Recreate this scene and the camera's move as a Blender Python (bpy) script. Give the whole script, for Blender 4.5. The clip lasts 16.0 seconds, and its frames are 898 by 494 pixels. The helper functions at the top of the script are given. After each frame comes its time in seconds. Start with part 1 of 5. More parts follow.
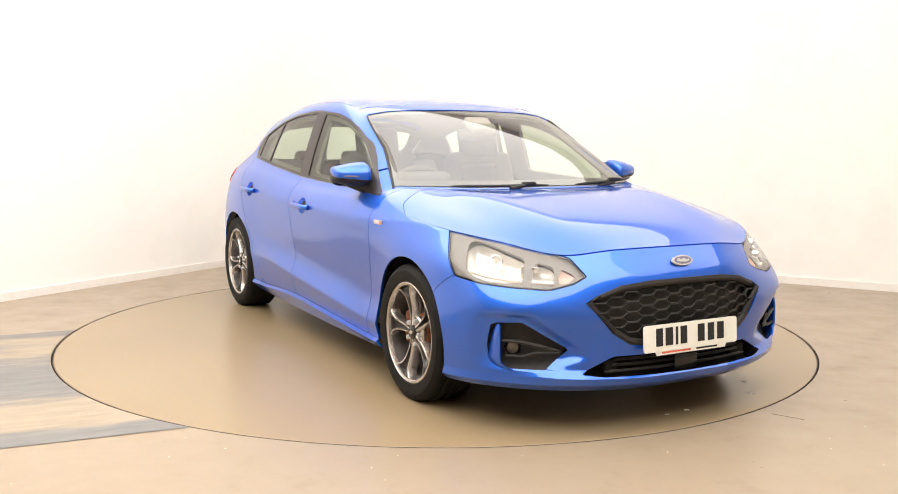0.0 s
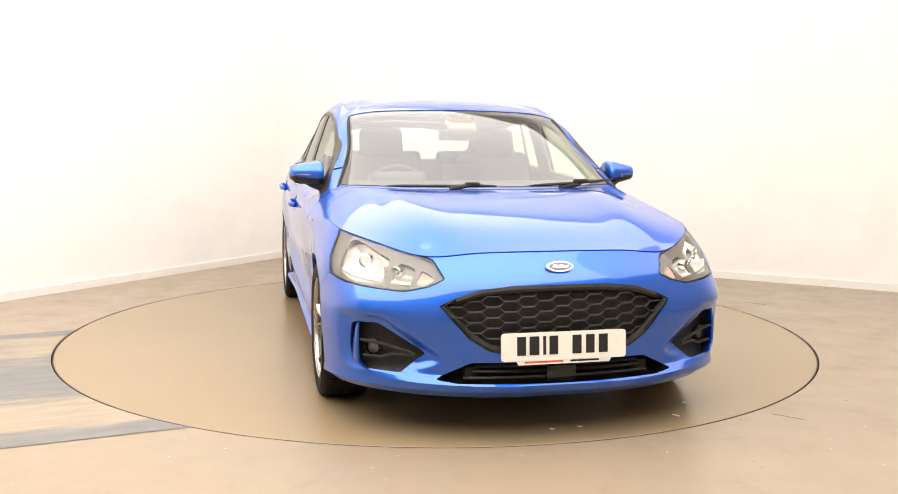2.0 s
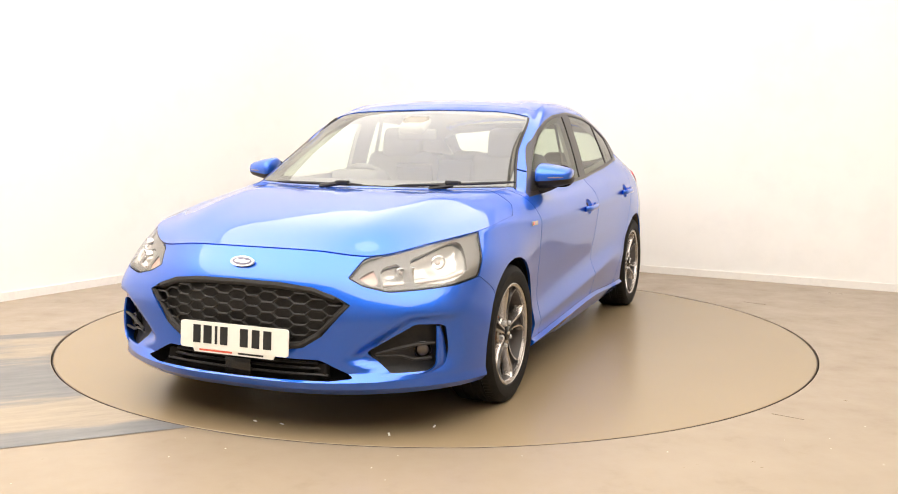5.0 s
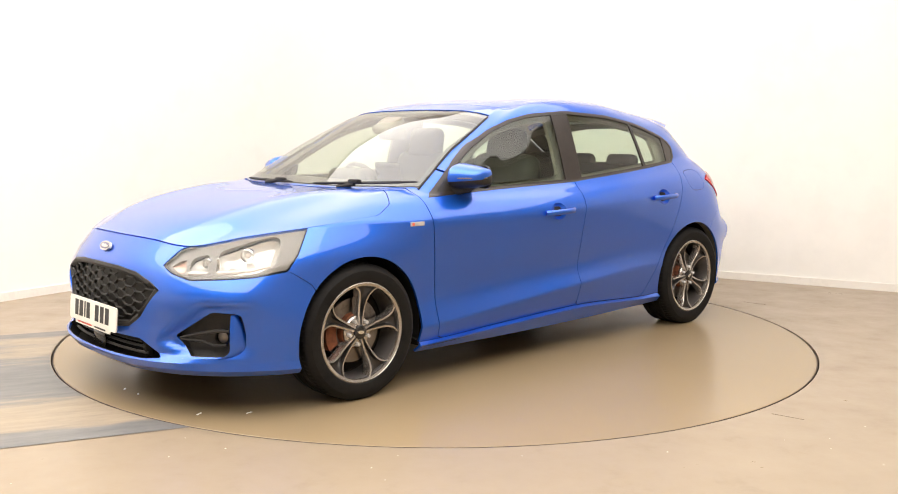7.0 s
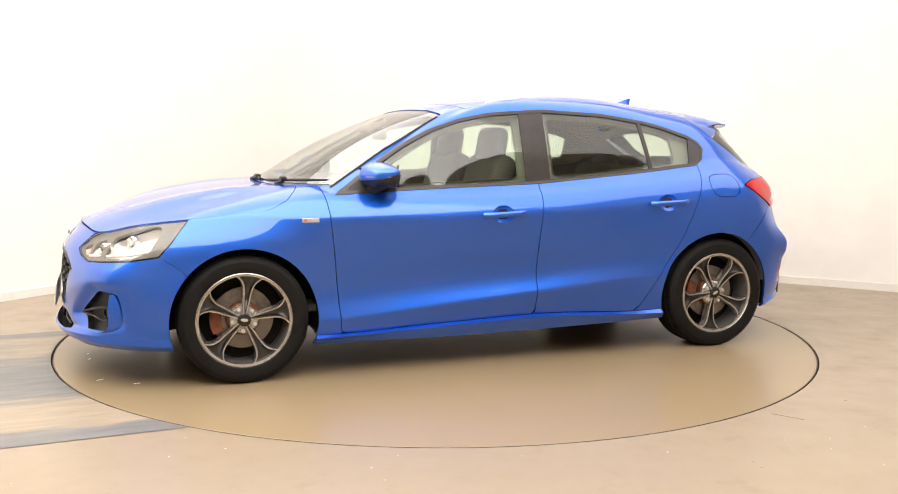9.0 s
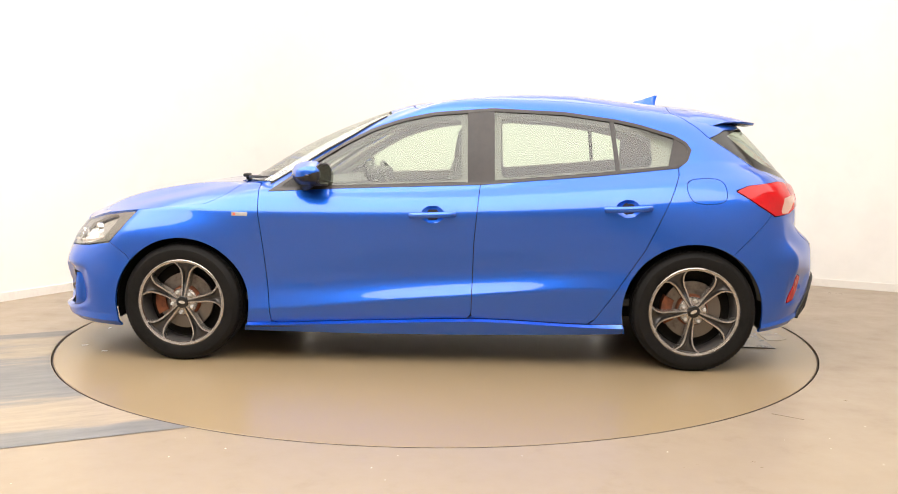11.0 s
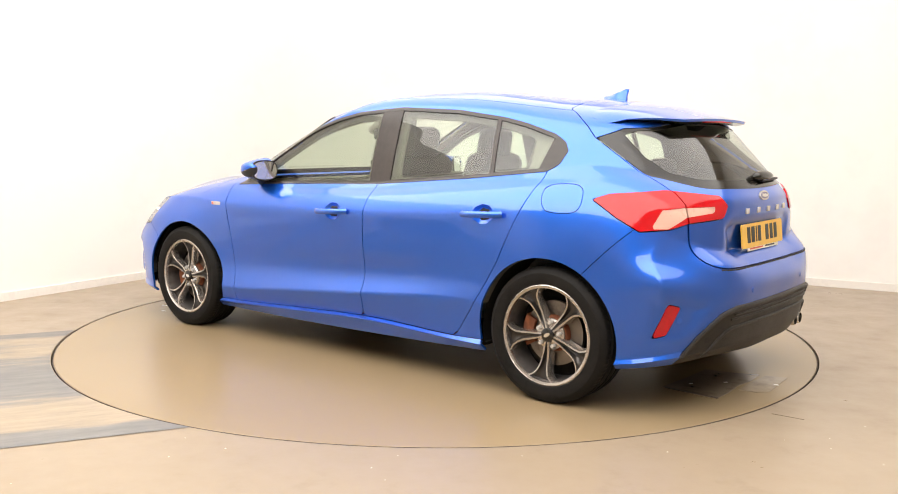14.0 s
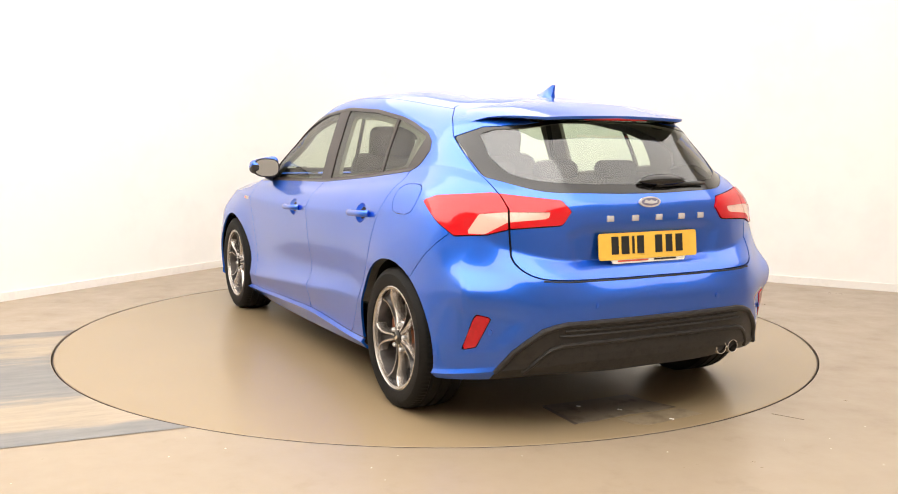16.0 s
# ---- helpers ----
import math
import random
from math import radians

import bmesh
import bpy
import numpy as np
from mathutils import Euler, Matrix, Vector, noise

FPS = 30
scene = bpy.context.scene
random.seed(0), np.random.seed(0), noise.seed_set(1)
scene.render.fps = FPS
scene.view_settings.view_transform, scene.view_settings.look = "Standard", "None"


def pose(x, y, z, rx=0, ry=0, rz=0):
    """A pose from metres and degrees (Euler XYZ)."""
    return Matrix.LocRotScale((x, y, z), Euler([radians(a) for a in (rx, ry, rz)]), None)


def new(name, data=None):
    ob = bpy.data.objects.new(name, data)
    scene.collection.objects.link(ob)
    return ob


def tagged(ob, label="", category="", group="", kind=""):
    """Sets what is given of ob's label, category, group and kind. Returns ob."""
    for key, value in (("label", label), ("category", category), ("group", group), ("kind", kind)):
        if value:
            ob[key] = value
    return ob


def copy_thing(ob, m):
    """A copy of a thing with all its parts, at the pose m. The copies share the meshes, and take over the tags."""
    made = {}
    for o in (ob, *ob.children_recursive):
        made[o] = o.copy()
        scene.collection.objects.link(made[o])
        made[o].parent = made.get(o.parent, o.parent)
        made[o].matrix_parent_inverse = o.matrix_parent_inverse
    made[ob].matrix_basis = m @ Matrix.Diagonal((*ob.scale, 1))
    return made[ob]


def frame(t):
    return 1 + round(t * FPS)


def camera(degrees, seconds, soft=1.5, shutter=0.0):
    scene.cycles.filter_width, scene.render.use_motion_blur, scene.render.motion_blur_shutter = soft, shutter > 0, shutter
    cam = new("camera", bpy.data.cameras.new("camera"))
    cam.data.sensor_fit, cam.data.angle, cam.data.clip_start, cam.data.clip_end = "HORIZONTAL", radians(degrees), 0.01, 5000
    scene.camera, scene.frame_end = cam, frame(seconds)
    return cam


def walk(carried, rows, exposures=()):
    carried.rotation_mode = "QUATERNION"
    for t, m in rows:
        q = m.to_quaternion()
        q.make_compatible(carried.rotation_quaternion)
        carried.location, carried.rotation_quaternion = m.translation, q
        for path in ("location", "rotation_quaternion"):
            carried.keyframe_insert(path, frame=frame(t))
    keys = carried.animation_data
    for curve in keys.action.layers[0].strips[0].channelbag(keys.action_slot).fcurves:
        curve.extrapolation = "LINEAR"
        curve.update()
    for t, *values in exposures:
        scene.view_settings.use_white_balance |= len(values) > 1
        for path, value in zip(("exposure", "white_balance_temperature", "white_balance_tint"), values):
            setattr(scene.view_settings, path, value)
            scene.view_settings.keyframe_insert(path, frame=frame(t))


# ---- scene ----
from mathutils.bvhtree import BVHTree

# ---- camera on its tripod ----
cam = camera(51.64, 16.0, soft=1.0)
CAM_POSE = Matrix.Translation((0, -5.712, 1.206)) @ pose(0, 0, 0, 90 - 6.85, 0, -0.698) @ pose(0, 0, 0, 0, 0, 0.448)
walk(cam, [(0.0, CAM_POSE), (16.0, CAM_POSE)])

# ---- light ----
scene.view_settings.exposure = 0.37
world = bpy.data.worlds.new("studio_world")
scene.world = world
world.use_nodes = True
world.node_tree.nodes["Background"].inputs[0].default_value = (1.0, 0.95, 0.88, 1)
world.node_tree.nodes["Background"].inputs[1].default_value = 0.05


# room axes: the studio stands at an angle to the camera
ROOM_TURN = 57.5
CORNER = Vector((-1.05, 4.17, 0))
DIR_A = Vector((-0.533, -0.846, 0)).normalized()   # from the corner along one wall
DIR_B = Vector((0.871, -0.491, 0)).normalized()    # from the corner along the other
ROOM_H = 3.6
LEN_A, LEN_B = 10.5, 9.0


def room_point(a, b, z=0.0):
    p = CORNER + DIR_A * a + DIR_B * b
    return Vector((p.x, p.y, z))


# ---- materials ----
def nodes_of(name):
    m = bpy.data.materials.new(name)
    m.use_nodes = True
    nt = m.node_tree
    return m, nt, nt.nodes["Principled BSDF"]


def setp(b, **kw):
    for k, v in kw.items():
        k = k.replace("_", " ").title() if k not in ("IOR",) else k
        k = {"Coat Ior": "Coat IOR", "Ior": "IOR", "Specular Ior Level": "Specular IOR Level"}.get(k, k)
        b.inputs[k].default_value = v if not isinstance(v, tuple) else (*v, 1)


def noise_node(nt, scale, detail=4.0, rough=0.55, stretch=None):
    tc = nt.nodes.new("ShaderNodeTexCoord")
    mp = nt.nodes.new("ShaderNodeMapping")
    nt.links.new(tc.outputs["Object"], mp.inputs[0])
    if stretch:
        mp.inputs["Scale"].default_value = stretch
    n = nt.nodes.new("ShaderNodeTexNoise")
    n.inputs["Scale"].default_value, n.inputs["Detail"].default_value, n.inputs["Roughness"].default_value = scale, detail, rough
    nt.links.new(mp.outputs[0], n.inputs["Vector"])
    return n


def ramp(nt, src, a, b, lo=0.35, hi=0.65):
    r = nt.nodes.new("ShaderNodeValToRGB")
    r.color_ramp.elements[0].position, r.color_ramp.elements[1].position = lo, hi
    r.color_ramp.elements[0].color, r.color_ramp.elements[1].color = (*a, 1), (*b, 1)
    nt.links.new(src, r.inputs[0])
    return r


def mixcol(nt, fac, a, b):
    m = nt.nodes.new("ShaderNodeMix")
    m.data_type = "RGBA"
    for sock, v in ((m.inputs[0], fac), (m.inputs[6], a), (m.inputs[7], b)):
        if hasattr(v, "links"):
            nt.links.new(v, sock)
        else:
            sock.default_value = v if isinstance(v, float) else (*v, 1)
    return m.outputs[2]


def bumped(nt, b, src, strength, dist=0.01):
    bp = nt.nodes.new("ShaderNodeBump")
    bp.inputs["Strength"].default_value, bp.inputs["Distance"].default_value = strength, dist
    nt.links.new(src, bp.inputs["Height"])
    nt.links.new(bp.outputs[0], b.inputs["Normal"])


def plain(name, colour, rough=0.5, metal=0.0, vary=0.12, scale=30.0, bump=0.0, **kw):
    """A surface with a faint two-scale variation of tone and gloss."""
    m, nt, b = nodes_of(name)
    setp(b, roughness=rough, metallic=metal, **kw)
    n1, n2 = noise_node(nt, scale, 5), noise_node(nt, scale * 0.13, 2)
    mul = nt.nodes.new("ShaderNodeMath")
    mul.operation = "ADD"
    nt.links.new(n1.outputs[0], mul.inputs[0]), nt.links.new(n2.outputs[0], mul.inputs[1])
    dark = tuple(c * (1 - vary) for c in colour)
    lite = tuple(min(1, c * (1 + vary)) for c in colour)
    nt.links.new(ramp(nt, mul.outputs[0], dark, lite, 0.75, 1.25).outputs[0], b.inputs["Base Color"])
    if bump:
        bumped(nt, b, n1.outputs[0], bump)
    return m


def paint_material():
    m, nt, b = nodes_of("blue_metallic_paint")
    setp(b, metallic=0.82, roughness=0.40, coat_weight=1.0, coat_roughness=0.015, coat_ior=1.62)
    fl = nt.nodes.new("ShaderNodeTexVoronoi")
    tc = nt.nodes.new("ShaderNodeTexCoord")
    fl.inputs["Scale"].default_value = 1400
    nt.links.new(tc.outputs["Object"], fl.inputs["Vector"])
    base = mixcol(nt, fl.outputs["Color"], (0.006, 0.092, 0.54), (0.011, 0.134, 0.70))
    big = noise_node(nt, 3.0, 3)
    nt.links.new(mixcol(nt, big.outputs[0], base, (0.008, 0.112, 0.62)), b.inputs["Base Color"])
    return m


def glass_material(name, tint, rough=0.0, ior=1.5):
    m, nt, b = nodes_of(name)
    nt.nodes.remove(b)
    tr, gl = nt.nodes.new("ShaderNodeBsdfTransparent"), nt.nodes.new("ShaderNodeBsdfGlossy")
    tr.inputs[0].default_value = (*tint, 1)
    gl.inputs["Roughness"].default_value = rough
    # gloss rises towards grazing angles, alike from both sides of the pane
    lw, mx = nt.nodes.new("ShaderNodeLayerWeight"), nt.nodes.new("ShaderNodeMixShader")
    pw, ma = nt.nodes.new("ShaderNodeMath"), nt.nodes.new("ShaderNodeMath")
    f0 = ((ior - 1) / (ior + 1)) ** 2
    pw.operation, ma.operation = "POWER", "MULTIPLY_ADD"
    lw.inputs[0].default_value, pw.inputs[1].default_value = 0.5, 5.0
    ma.inputs[1].default_value, ma.inputs[2].default_value = 1 - f0, f0
    nt.links.new(lw.outputs["Facing"], pw.inputs[0]), nt.links.new(pw.outputs[0], ma.inputs[0]), nt.links.new(ma.outputs[0], mx.inputs[0])
    nt.links.new(tr.outputs[0], mx.inputs[1]), nt.links.new(gl.outputs[0], mx.inputs[2])
    nt.links.new(mx.outputs[0], nt.nodes["Material Output"].inputs[0])
    return m


def glow_material(name, colour, strength):
    m, nt, b = nodes_of(name)
    setp(b, base_color=colour, roughness=0.6)
    b.inputs["Emission Color"].default_value = (*colour, 1)
    b.inputs["Emission Strength"].default_value = strength
    return m


def floor_material(name="floor_resin", one=(0.262, 0.203, 0.140), two=(0.318, 0.249, 0.175), gloss=0.27, wear=1.0):
    m, nt, b = nodes_of(name)
    setp(b, roughness=0.42, specular_ior_level=0.4)
    big, mid, fine = noise_node(nt, 0.55, 3), noise_node(nt, 4.0, 6, 0.65), noise_node(nt, 60, 4)
    c = mixcol(nt, big.outputs[0], one, two)
    scuff = ramp(nt, mid.outputs[0], (0, 0, 0), (wear,) * 3, 0.58, 0.75)
    c2 = nt.nodes.new("ShaderNodeMix")
    c2.data_type = "RGBA"
    nt.links.new(scuff.outputs[0], c2.inputs[0]), nt.links.new(c, c2.inputs[6])
    c2.inputs[7].default_value = (*(0.97 * v for v in one), 1)
    nt.links.new(c2.outputs[2], b.inputs["Base Color"])
    rr = ramp(nt, mid.outputs[0], (gloss,) * 3, (gloss + 0.01 + 0.14 * wear,) * 3, 0.3, 0.7)
    nt.links.new(rr.outputs[0], b.inputs["Roughness"])
    bumped(nt, b, fine.outputs[0], 0.008 + 0.042 * wear, 0.002)
    return m


def tape_material():
    """Grey floor paint, worn through to the beige in long streaks along the band."""
    m, nt, b = nodes_of("worn_grey_floor_paint")
    setp(b, roughness=0.45)
    tc, turn, sq = nt.nodes.new("ShaderNodeTexCoord"), nt.nodes.new("ShaderNodeMapping"), nt.nodes.new("ShaderNodeMapping")
    turn.inputs["Rotation"].default_value = (0, 0, radians(-23))
    sq.inputs["Scale"].default_value = (0.55, 2.6, 1)
    nt.links.new(tc.outputs["Object"], turn.inputs[0]), nt.links.new(turn.outputs[0], sq.inputs[0])
    big, fine = nt.nodes.new("ShaderNodeTexNoise"), nt.nodes.new("ShaderNodeTexNoise")
    for n, sc, de in ((big, 1.5, 9), (fine, 7.0, 7)):
        n.inputs["Scale"].default_value, n.inputs["Detail"].default_value, n.inputs["Roughness"].default_value = sc, de, 0.68
        nt.links.new(sq.outputs[0], n.inputs["Vector"])
    sep = nt.nodes.new("ShaderNodeSeparateXYZ")
    nt.links.new(turn.outputs[0], sep.inputs[0])
    # worn lanes across the band, roughened by the noise
    lane = nt.nodes.new("ShaderNodeMapRange")
    lane.inputs["From Min"].default_value, lane.inputs["From Max"].default_value = -1.5, 0.85
    nt.links.new(sep.outputs["Y"], lane.inputs["Value"])
    keep = nt.nodes.new("ShaderNodeValToRGB")
    stops = ((0.0, 0.9), (0.07, 0.85), (0.13, 0.30), (0.25, 0.28), (0.36, 0.72), (0.58, 0.74), (0.70, 0.42), (0.88, 0.36), (0.95, 0.80))
    els = keep.color_ramp.elements
    els[0].position, els[1].position = stops[0][0], stops[-1][0]
    for q in stops[1:-1]:
        els.new(q[0])
    for e, q in zip(els, stops):
        e.color = (q[1], q[1], q[1], 1)
    nt.links.new(lane.outputs[0], keep.inputs[0])
    add, mul = nt.nodes.new("ShaderNodeMath"), nt.nodes.new("ShaderNodeMath")
    mul.operation, mul.inputs[1].default_value = "MULTIPLY", 1.5
    nt.links.new(big.outputs[0], mul.inputs[0])
    nt.links.new(mul.outputs[0], add.inputs[0]), nt.links.new(keep.outputs[0], add.inputs[1])
    paint = ramp(nt, fine.outputs[0], (0.125, 0.120, 0.118), (0.20, 0.188, 0.175), 0.35, 0.7)
    bare = ramp(nt, fine.outputs[0], (0.25, 0.20, 0.142), (0.36, 0.285, 0.20), 0.35, 0.7)
    sub = nt.nodes.new("ShaderNodeMath")
    sub.operation, sub.inputs[1].default_value = "MULTIPLY", 0.5
    nt.links.new(add.outputs[0], sub.inputs[0])
    cover = ramp(nt, sub.outputs[0], (0, 0, 0), (1, 1, 1), 0.57, 0.68)
    nt.links.new(mixcol(nt, cover.outputs[0], bare.outputs[0], paint.outputs[0]), b.inputs["Base Color"])
    bumped(nt, b, cover.outputs[0], 0.12, 0.002)
    return m


PAINT = paint_material()
BLACK = plain("black_textured_plastic", (0.021, 0.0185, 0.0165), 0.45, vary=0.3, scale=300, bump=0.04, specular_ior_level=0.3)
GLOSS_BLACK = plain("gloss_black_trim", (0.012, 0.011, 0.010), 0.12, vary=0.1)
TRIM = plain("dark_satin_trim", (0.022, 0.016, 0.014), 0.3, vary=0.15)
RUBBER = plain("tyre_rubber", (0.007, 0.0062, 0.0056), 0.65, vary=0.25, scale=60, bump=0.06, specular_ior_level=0.18)
SEAM = plain("shadow_gap_black", (0.006, 0.006, 0.008), 0.8)
UNDER = plain("underbody_black", (0.016, 0.014, 0.012), 0.9, specular_ior_level=0.1)
ALLOY = plain("dark_machined_alloy", (0.46, 0.425, 0.395), 0.27, metal=0.9, vary=0.1)
ALLOY_DARK = plain("dark_grey_wheel_paint", (0.06, 0.055, 0.052), 0.3, metal=0.7)
STEEL = plain("brake_steel", (0.17, 0.15, 0.135), 0.4, metal=1.0, vary=0.25, scale=40)
RUST = plain("rusty_brake_hub", (0.16, 0.05, 0.02), 0.7, metal=0.3, vary=0.4, scale=25)
CHROME = plain("chrome", (0.78, 0.77, 0.75), 0.12, metal=1.0, vary=0.04)
REFLECTOR = plain("lamp_reflector", (0.76, 0.73, 0.67), 0.2, metal=0.4, vary=0.06)
BEZEL = plain("grey_lamp_bezel", (0.16, 0.142, 0.12), 0.34, vary=0.08)
TAIL_CLEAR = plain("pale_pink_lamp_section", (0.62, 0.40, 0.32), 0.12, vary=0.10, scale=60)
LENS = glass_material("clear_lamp_lens", (0.93, 0.93, 0.93))
GLASS = glass_material("tinted_window_glass", (0.72, 0.81, 0.70), ior=1.85)
REAR_GLASS = glass_material("rear_window_glass", (0.80, 0.87, 0.78), ior=2.15)
SCREEN = glass_material("windscreen_glass", (0.88, 0.92, 0.83), ior=2.8)
RED_LENS = plain("red_lamp_plastic", (0.50, 0.006, 0.010), 0.08, vary=0.06, specular_ior_level=0.5)
SILVER = plain("satin_silver", (0.60, 0.59, 0.57), 0.25, metal=0.45, vary=0.06)
BARREL = plain("grey_wheel_barrel", (0.11, 0.10, 0.095), 0.35, metal=0.5, vary=0.2, scale=20)
RED_DEEP = plain("deep_red_reflector", (0.46, 0.006, 0.012), 0.12, vary=0.08, scale=60)
CLEAR_LAMP = plain("clear_ribbed_lamp", (0.72, 0.62, 0.55), 0.2, vary=0.2, scale=90)
FABRIC = plain("dark_seat_fabric", (0.075, 0.07, 0.064), 0.9, vary=0.2, scale=60, bump=0.05)
DASH = plain("grey_dashboard_plastic", (0.085, 0.08, 0.072), 0.6, vary=0.2, scale=150, bump=0.05)
LINER = plain("pale_headliner_cloth", (0.30, 0.275, 0.235), 0.95, vary=0.08)
PILLAR = plain("grey_pillar_trim", (0.27, 0.25, 0.215), 0.8, vary=0.06)
WHITE_PLATE = plain("white_plate", (0.80, 0.78, 0.70), 0.35, vary=0.03)
YELLOW_PLATE = plain("yellow_plate", (0.80, 0.47, 0.06), 0.35, vary=0.03)
INK = plain("black_plate_ink", (0.012, 0.012, 0.012), 0.4)
RED_INK = plain("red_print", (0.6, 0.10, 0.06), 0.5)
BADGE_BLUE = plain("badge_dark_enamel", (0.13, 0.12, 0.17), 0.2)
MIRROR = plain("mirror_silver", (0.9, 0.9, 0.9), 0.01, metal=1.0, vary=0.0)
WALL = plain("cream_wall_paint", (0.86, 0.835, 0.785), 0.7, vary=0.02, scale=4, bump=0.01)
DARK_WALL = plain("grey_brown_wall", (0.36, 0.335, 0.30), 0.8, vary=0.06, scale=3)
SKIRT = plain("white_skirting", (0.80, 0.76, 0.70), 0.5, vary=0.03)
CEIL = plain("white_ceiling", (0.78, 0.75, 0.70), 0.8, vary=0.03)
FLOOR = floor_material()
DISC_TOP = floor_material('turntable_resin', (0.256, 0.188, 0.108), (0.294, 0.217, 0.128), 0.26, 0.0)
TAPE = tape_material()
GAP = plain("turntable_gap", (0.05, 0.032, 0.02), 0.8)
PANEL = glow_material("ceiling_light_panel", (1.0, 0.966, 0.925), 3.4)
DIM_PANEL = glow_material("softer_ceiling_panel", (1.0, 0.966, 0.925), 1.7)


# ---- mesh helpers ----
def mesh_of(name, bm, mat, smooth=True):
    me = bpy.data.meshes.new(name)
    bm.normal_update()
    bm.to_mesh(me)
    bm.free()
    me.materials.append(mat)
    if smooth:
        me.polygons.foreach_set("use_smooth", [True] * len(me.polygons))
    return me


def part(name, bm, mat, parent, label="", smooth=True, sharp=35):
    me = mesh_of(name, bm, mat, smooth)
    if smooth and sharp:
        me.set_sharp_from_angle(angle=radians(sharp))
    ob = new(name, me)
    ob.parent = parent
    if label:
        tagged(ob, label)
    return ob


def box_bm(sx, sy, sz, m=None, bevel=0.0, seg=2):
    bm = bmesh.new()
    bmesh.ops.create_cube(bm, size=1)
    bmesh.ops.scale(bm, vec=(sx, sy, sz), verts=bm.verts)
    if bevel:
        bmesh.ops.bevel(bm, geom=list(bm.edges), offset=bevel, segments=seg, affect="EDGES", profile=0.5)
    if m is not None:
        bm.transform(m)
    return bm


def add_bm(dst, src):
    """Joins src into dst."""
    me = bpy.data.meshes.new("tmp")
    src.to_mesh(me)
    src.free()
    dst.from_mesh(me)
    bpy.data.meshes.remove(me)
    return dst


def lathe_bm(profile, n=48, closed=False):
    """Spins (radius, along) pairs round the y axis."""
    bm = bmesh.new()
    rings = []
    for r, a in profile:
        rings.append([bm.verts.new((r * math.sin(2 * math.pi * i / n), a, r * math.cos(2 * math.pi * i / n))) for i in range(n)])
    pairs = list(zip(rings, rings[1:])) + ([(rings[-1], rings[0])] if closed else [])
    for p, q in pairs:
        for i in range(n):
            j = (i + 1) % n
            bm.faces.new((p[i], p[j], q[j], q[i]))
    bmesh.ops.recalc_face_normals(bm, faces=bm.faces)
    return bm


def prism_bm(pts, depth, m=None, bevel=0.0):
    """A plate with the outline pts (x, y), from z 0 to depth."""
    bm = bmesh.new()
    lo = [bm.verts.new((x, y, 0)) for x, y in pts]
    hi = [bm.verts.new((x, y, depth)) for x, y in pts]
    bm.faces.new(lo[::-1])
    top = bm.faces.new(hi)
    for i in range(len(pts)):
        j = (i + 1) % len(pts)
        bm.faces.new((lo[i], lo[j], hi[j], hi[i]))
    if bevel:
        bmesh.ops.bevel(bm, geom=list(top.edges), offset=bevel, segments=2, affect="EDGES")
    bmesh.ops.recalc_face_normals(bm, faces=bm.faces)
    if m is not None:
        bm.transform(m)
    return bm


def tube_bm(path, radius, n=8, closed=False):
    """A round bar along a list of points; radius may be a list."""
    bm = bmesh.new()
    pts = [Vector(p) for p in path]
    rad = radius if isinstance(radius, (list, tuple)) else [radius] * len(pts)
    rings = []
    for i, p in enumerate(pts):
        a = pts[i - 1] if (i or closed) else p
        b = pts[(i + 1) % len(pts)] if (i < len(pts) - 1 or closed) else p
        d = (b - a).normalized()
        s = d.cross(Vector((0, 0, 1)) if abs(d.z) < 0.9 else Vector((1, 0, 0))).normalized()
        t = s.cross(d)
        rings.append([bm.verts.new(p + (s * math.cos(k * 2 * math.pi / n) + t * math.sin(k * 2 * math.pi / n)) * rad[i]) for k in range(n)])
    for p, q in list(zip(rings, rings[1:])) + ([(rings[-1], rings[0])] if closed else []):
        for k in range(n):
            bm.faces.new((p[k], p[(k + 1) % n], q[(k + 1) % n], q[k]))
    if not closed:
        bm.faces.new(rings[0][::-1]), bm.faces.new(rings[-1])
    bmesh.ops.recalc_face_normals(bm, faces=bm.faces)
    return bm


def mirrored(bm):
    """A copy of bm on the other side of the plane y = 0."""
    c = bm.copy()
    for v in c.verts:
        v.co.y = -v.co.y
    bmesh.ops.reverse_faces(c, faces=c.faces)
    return c


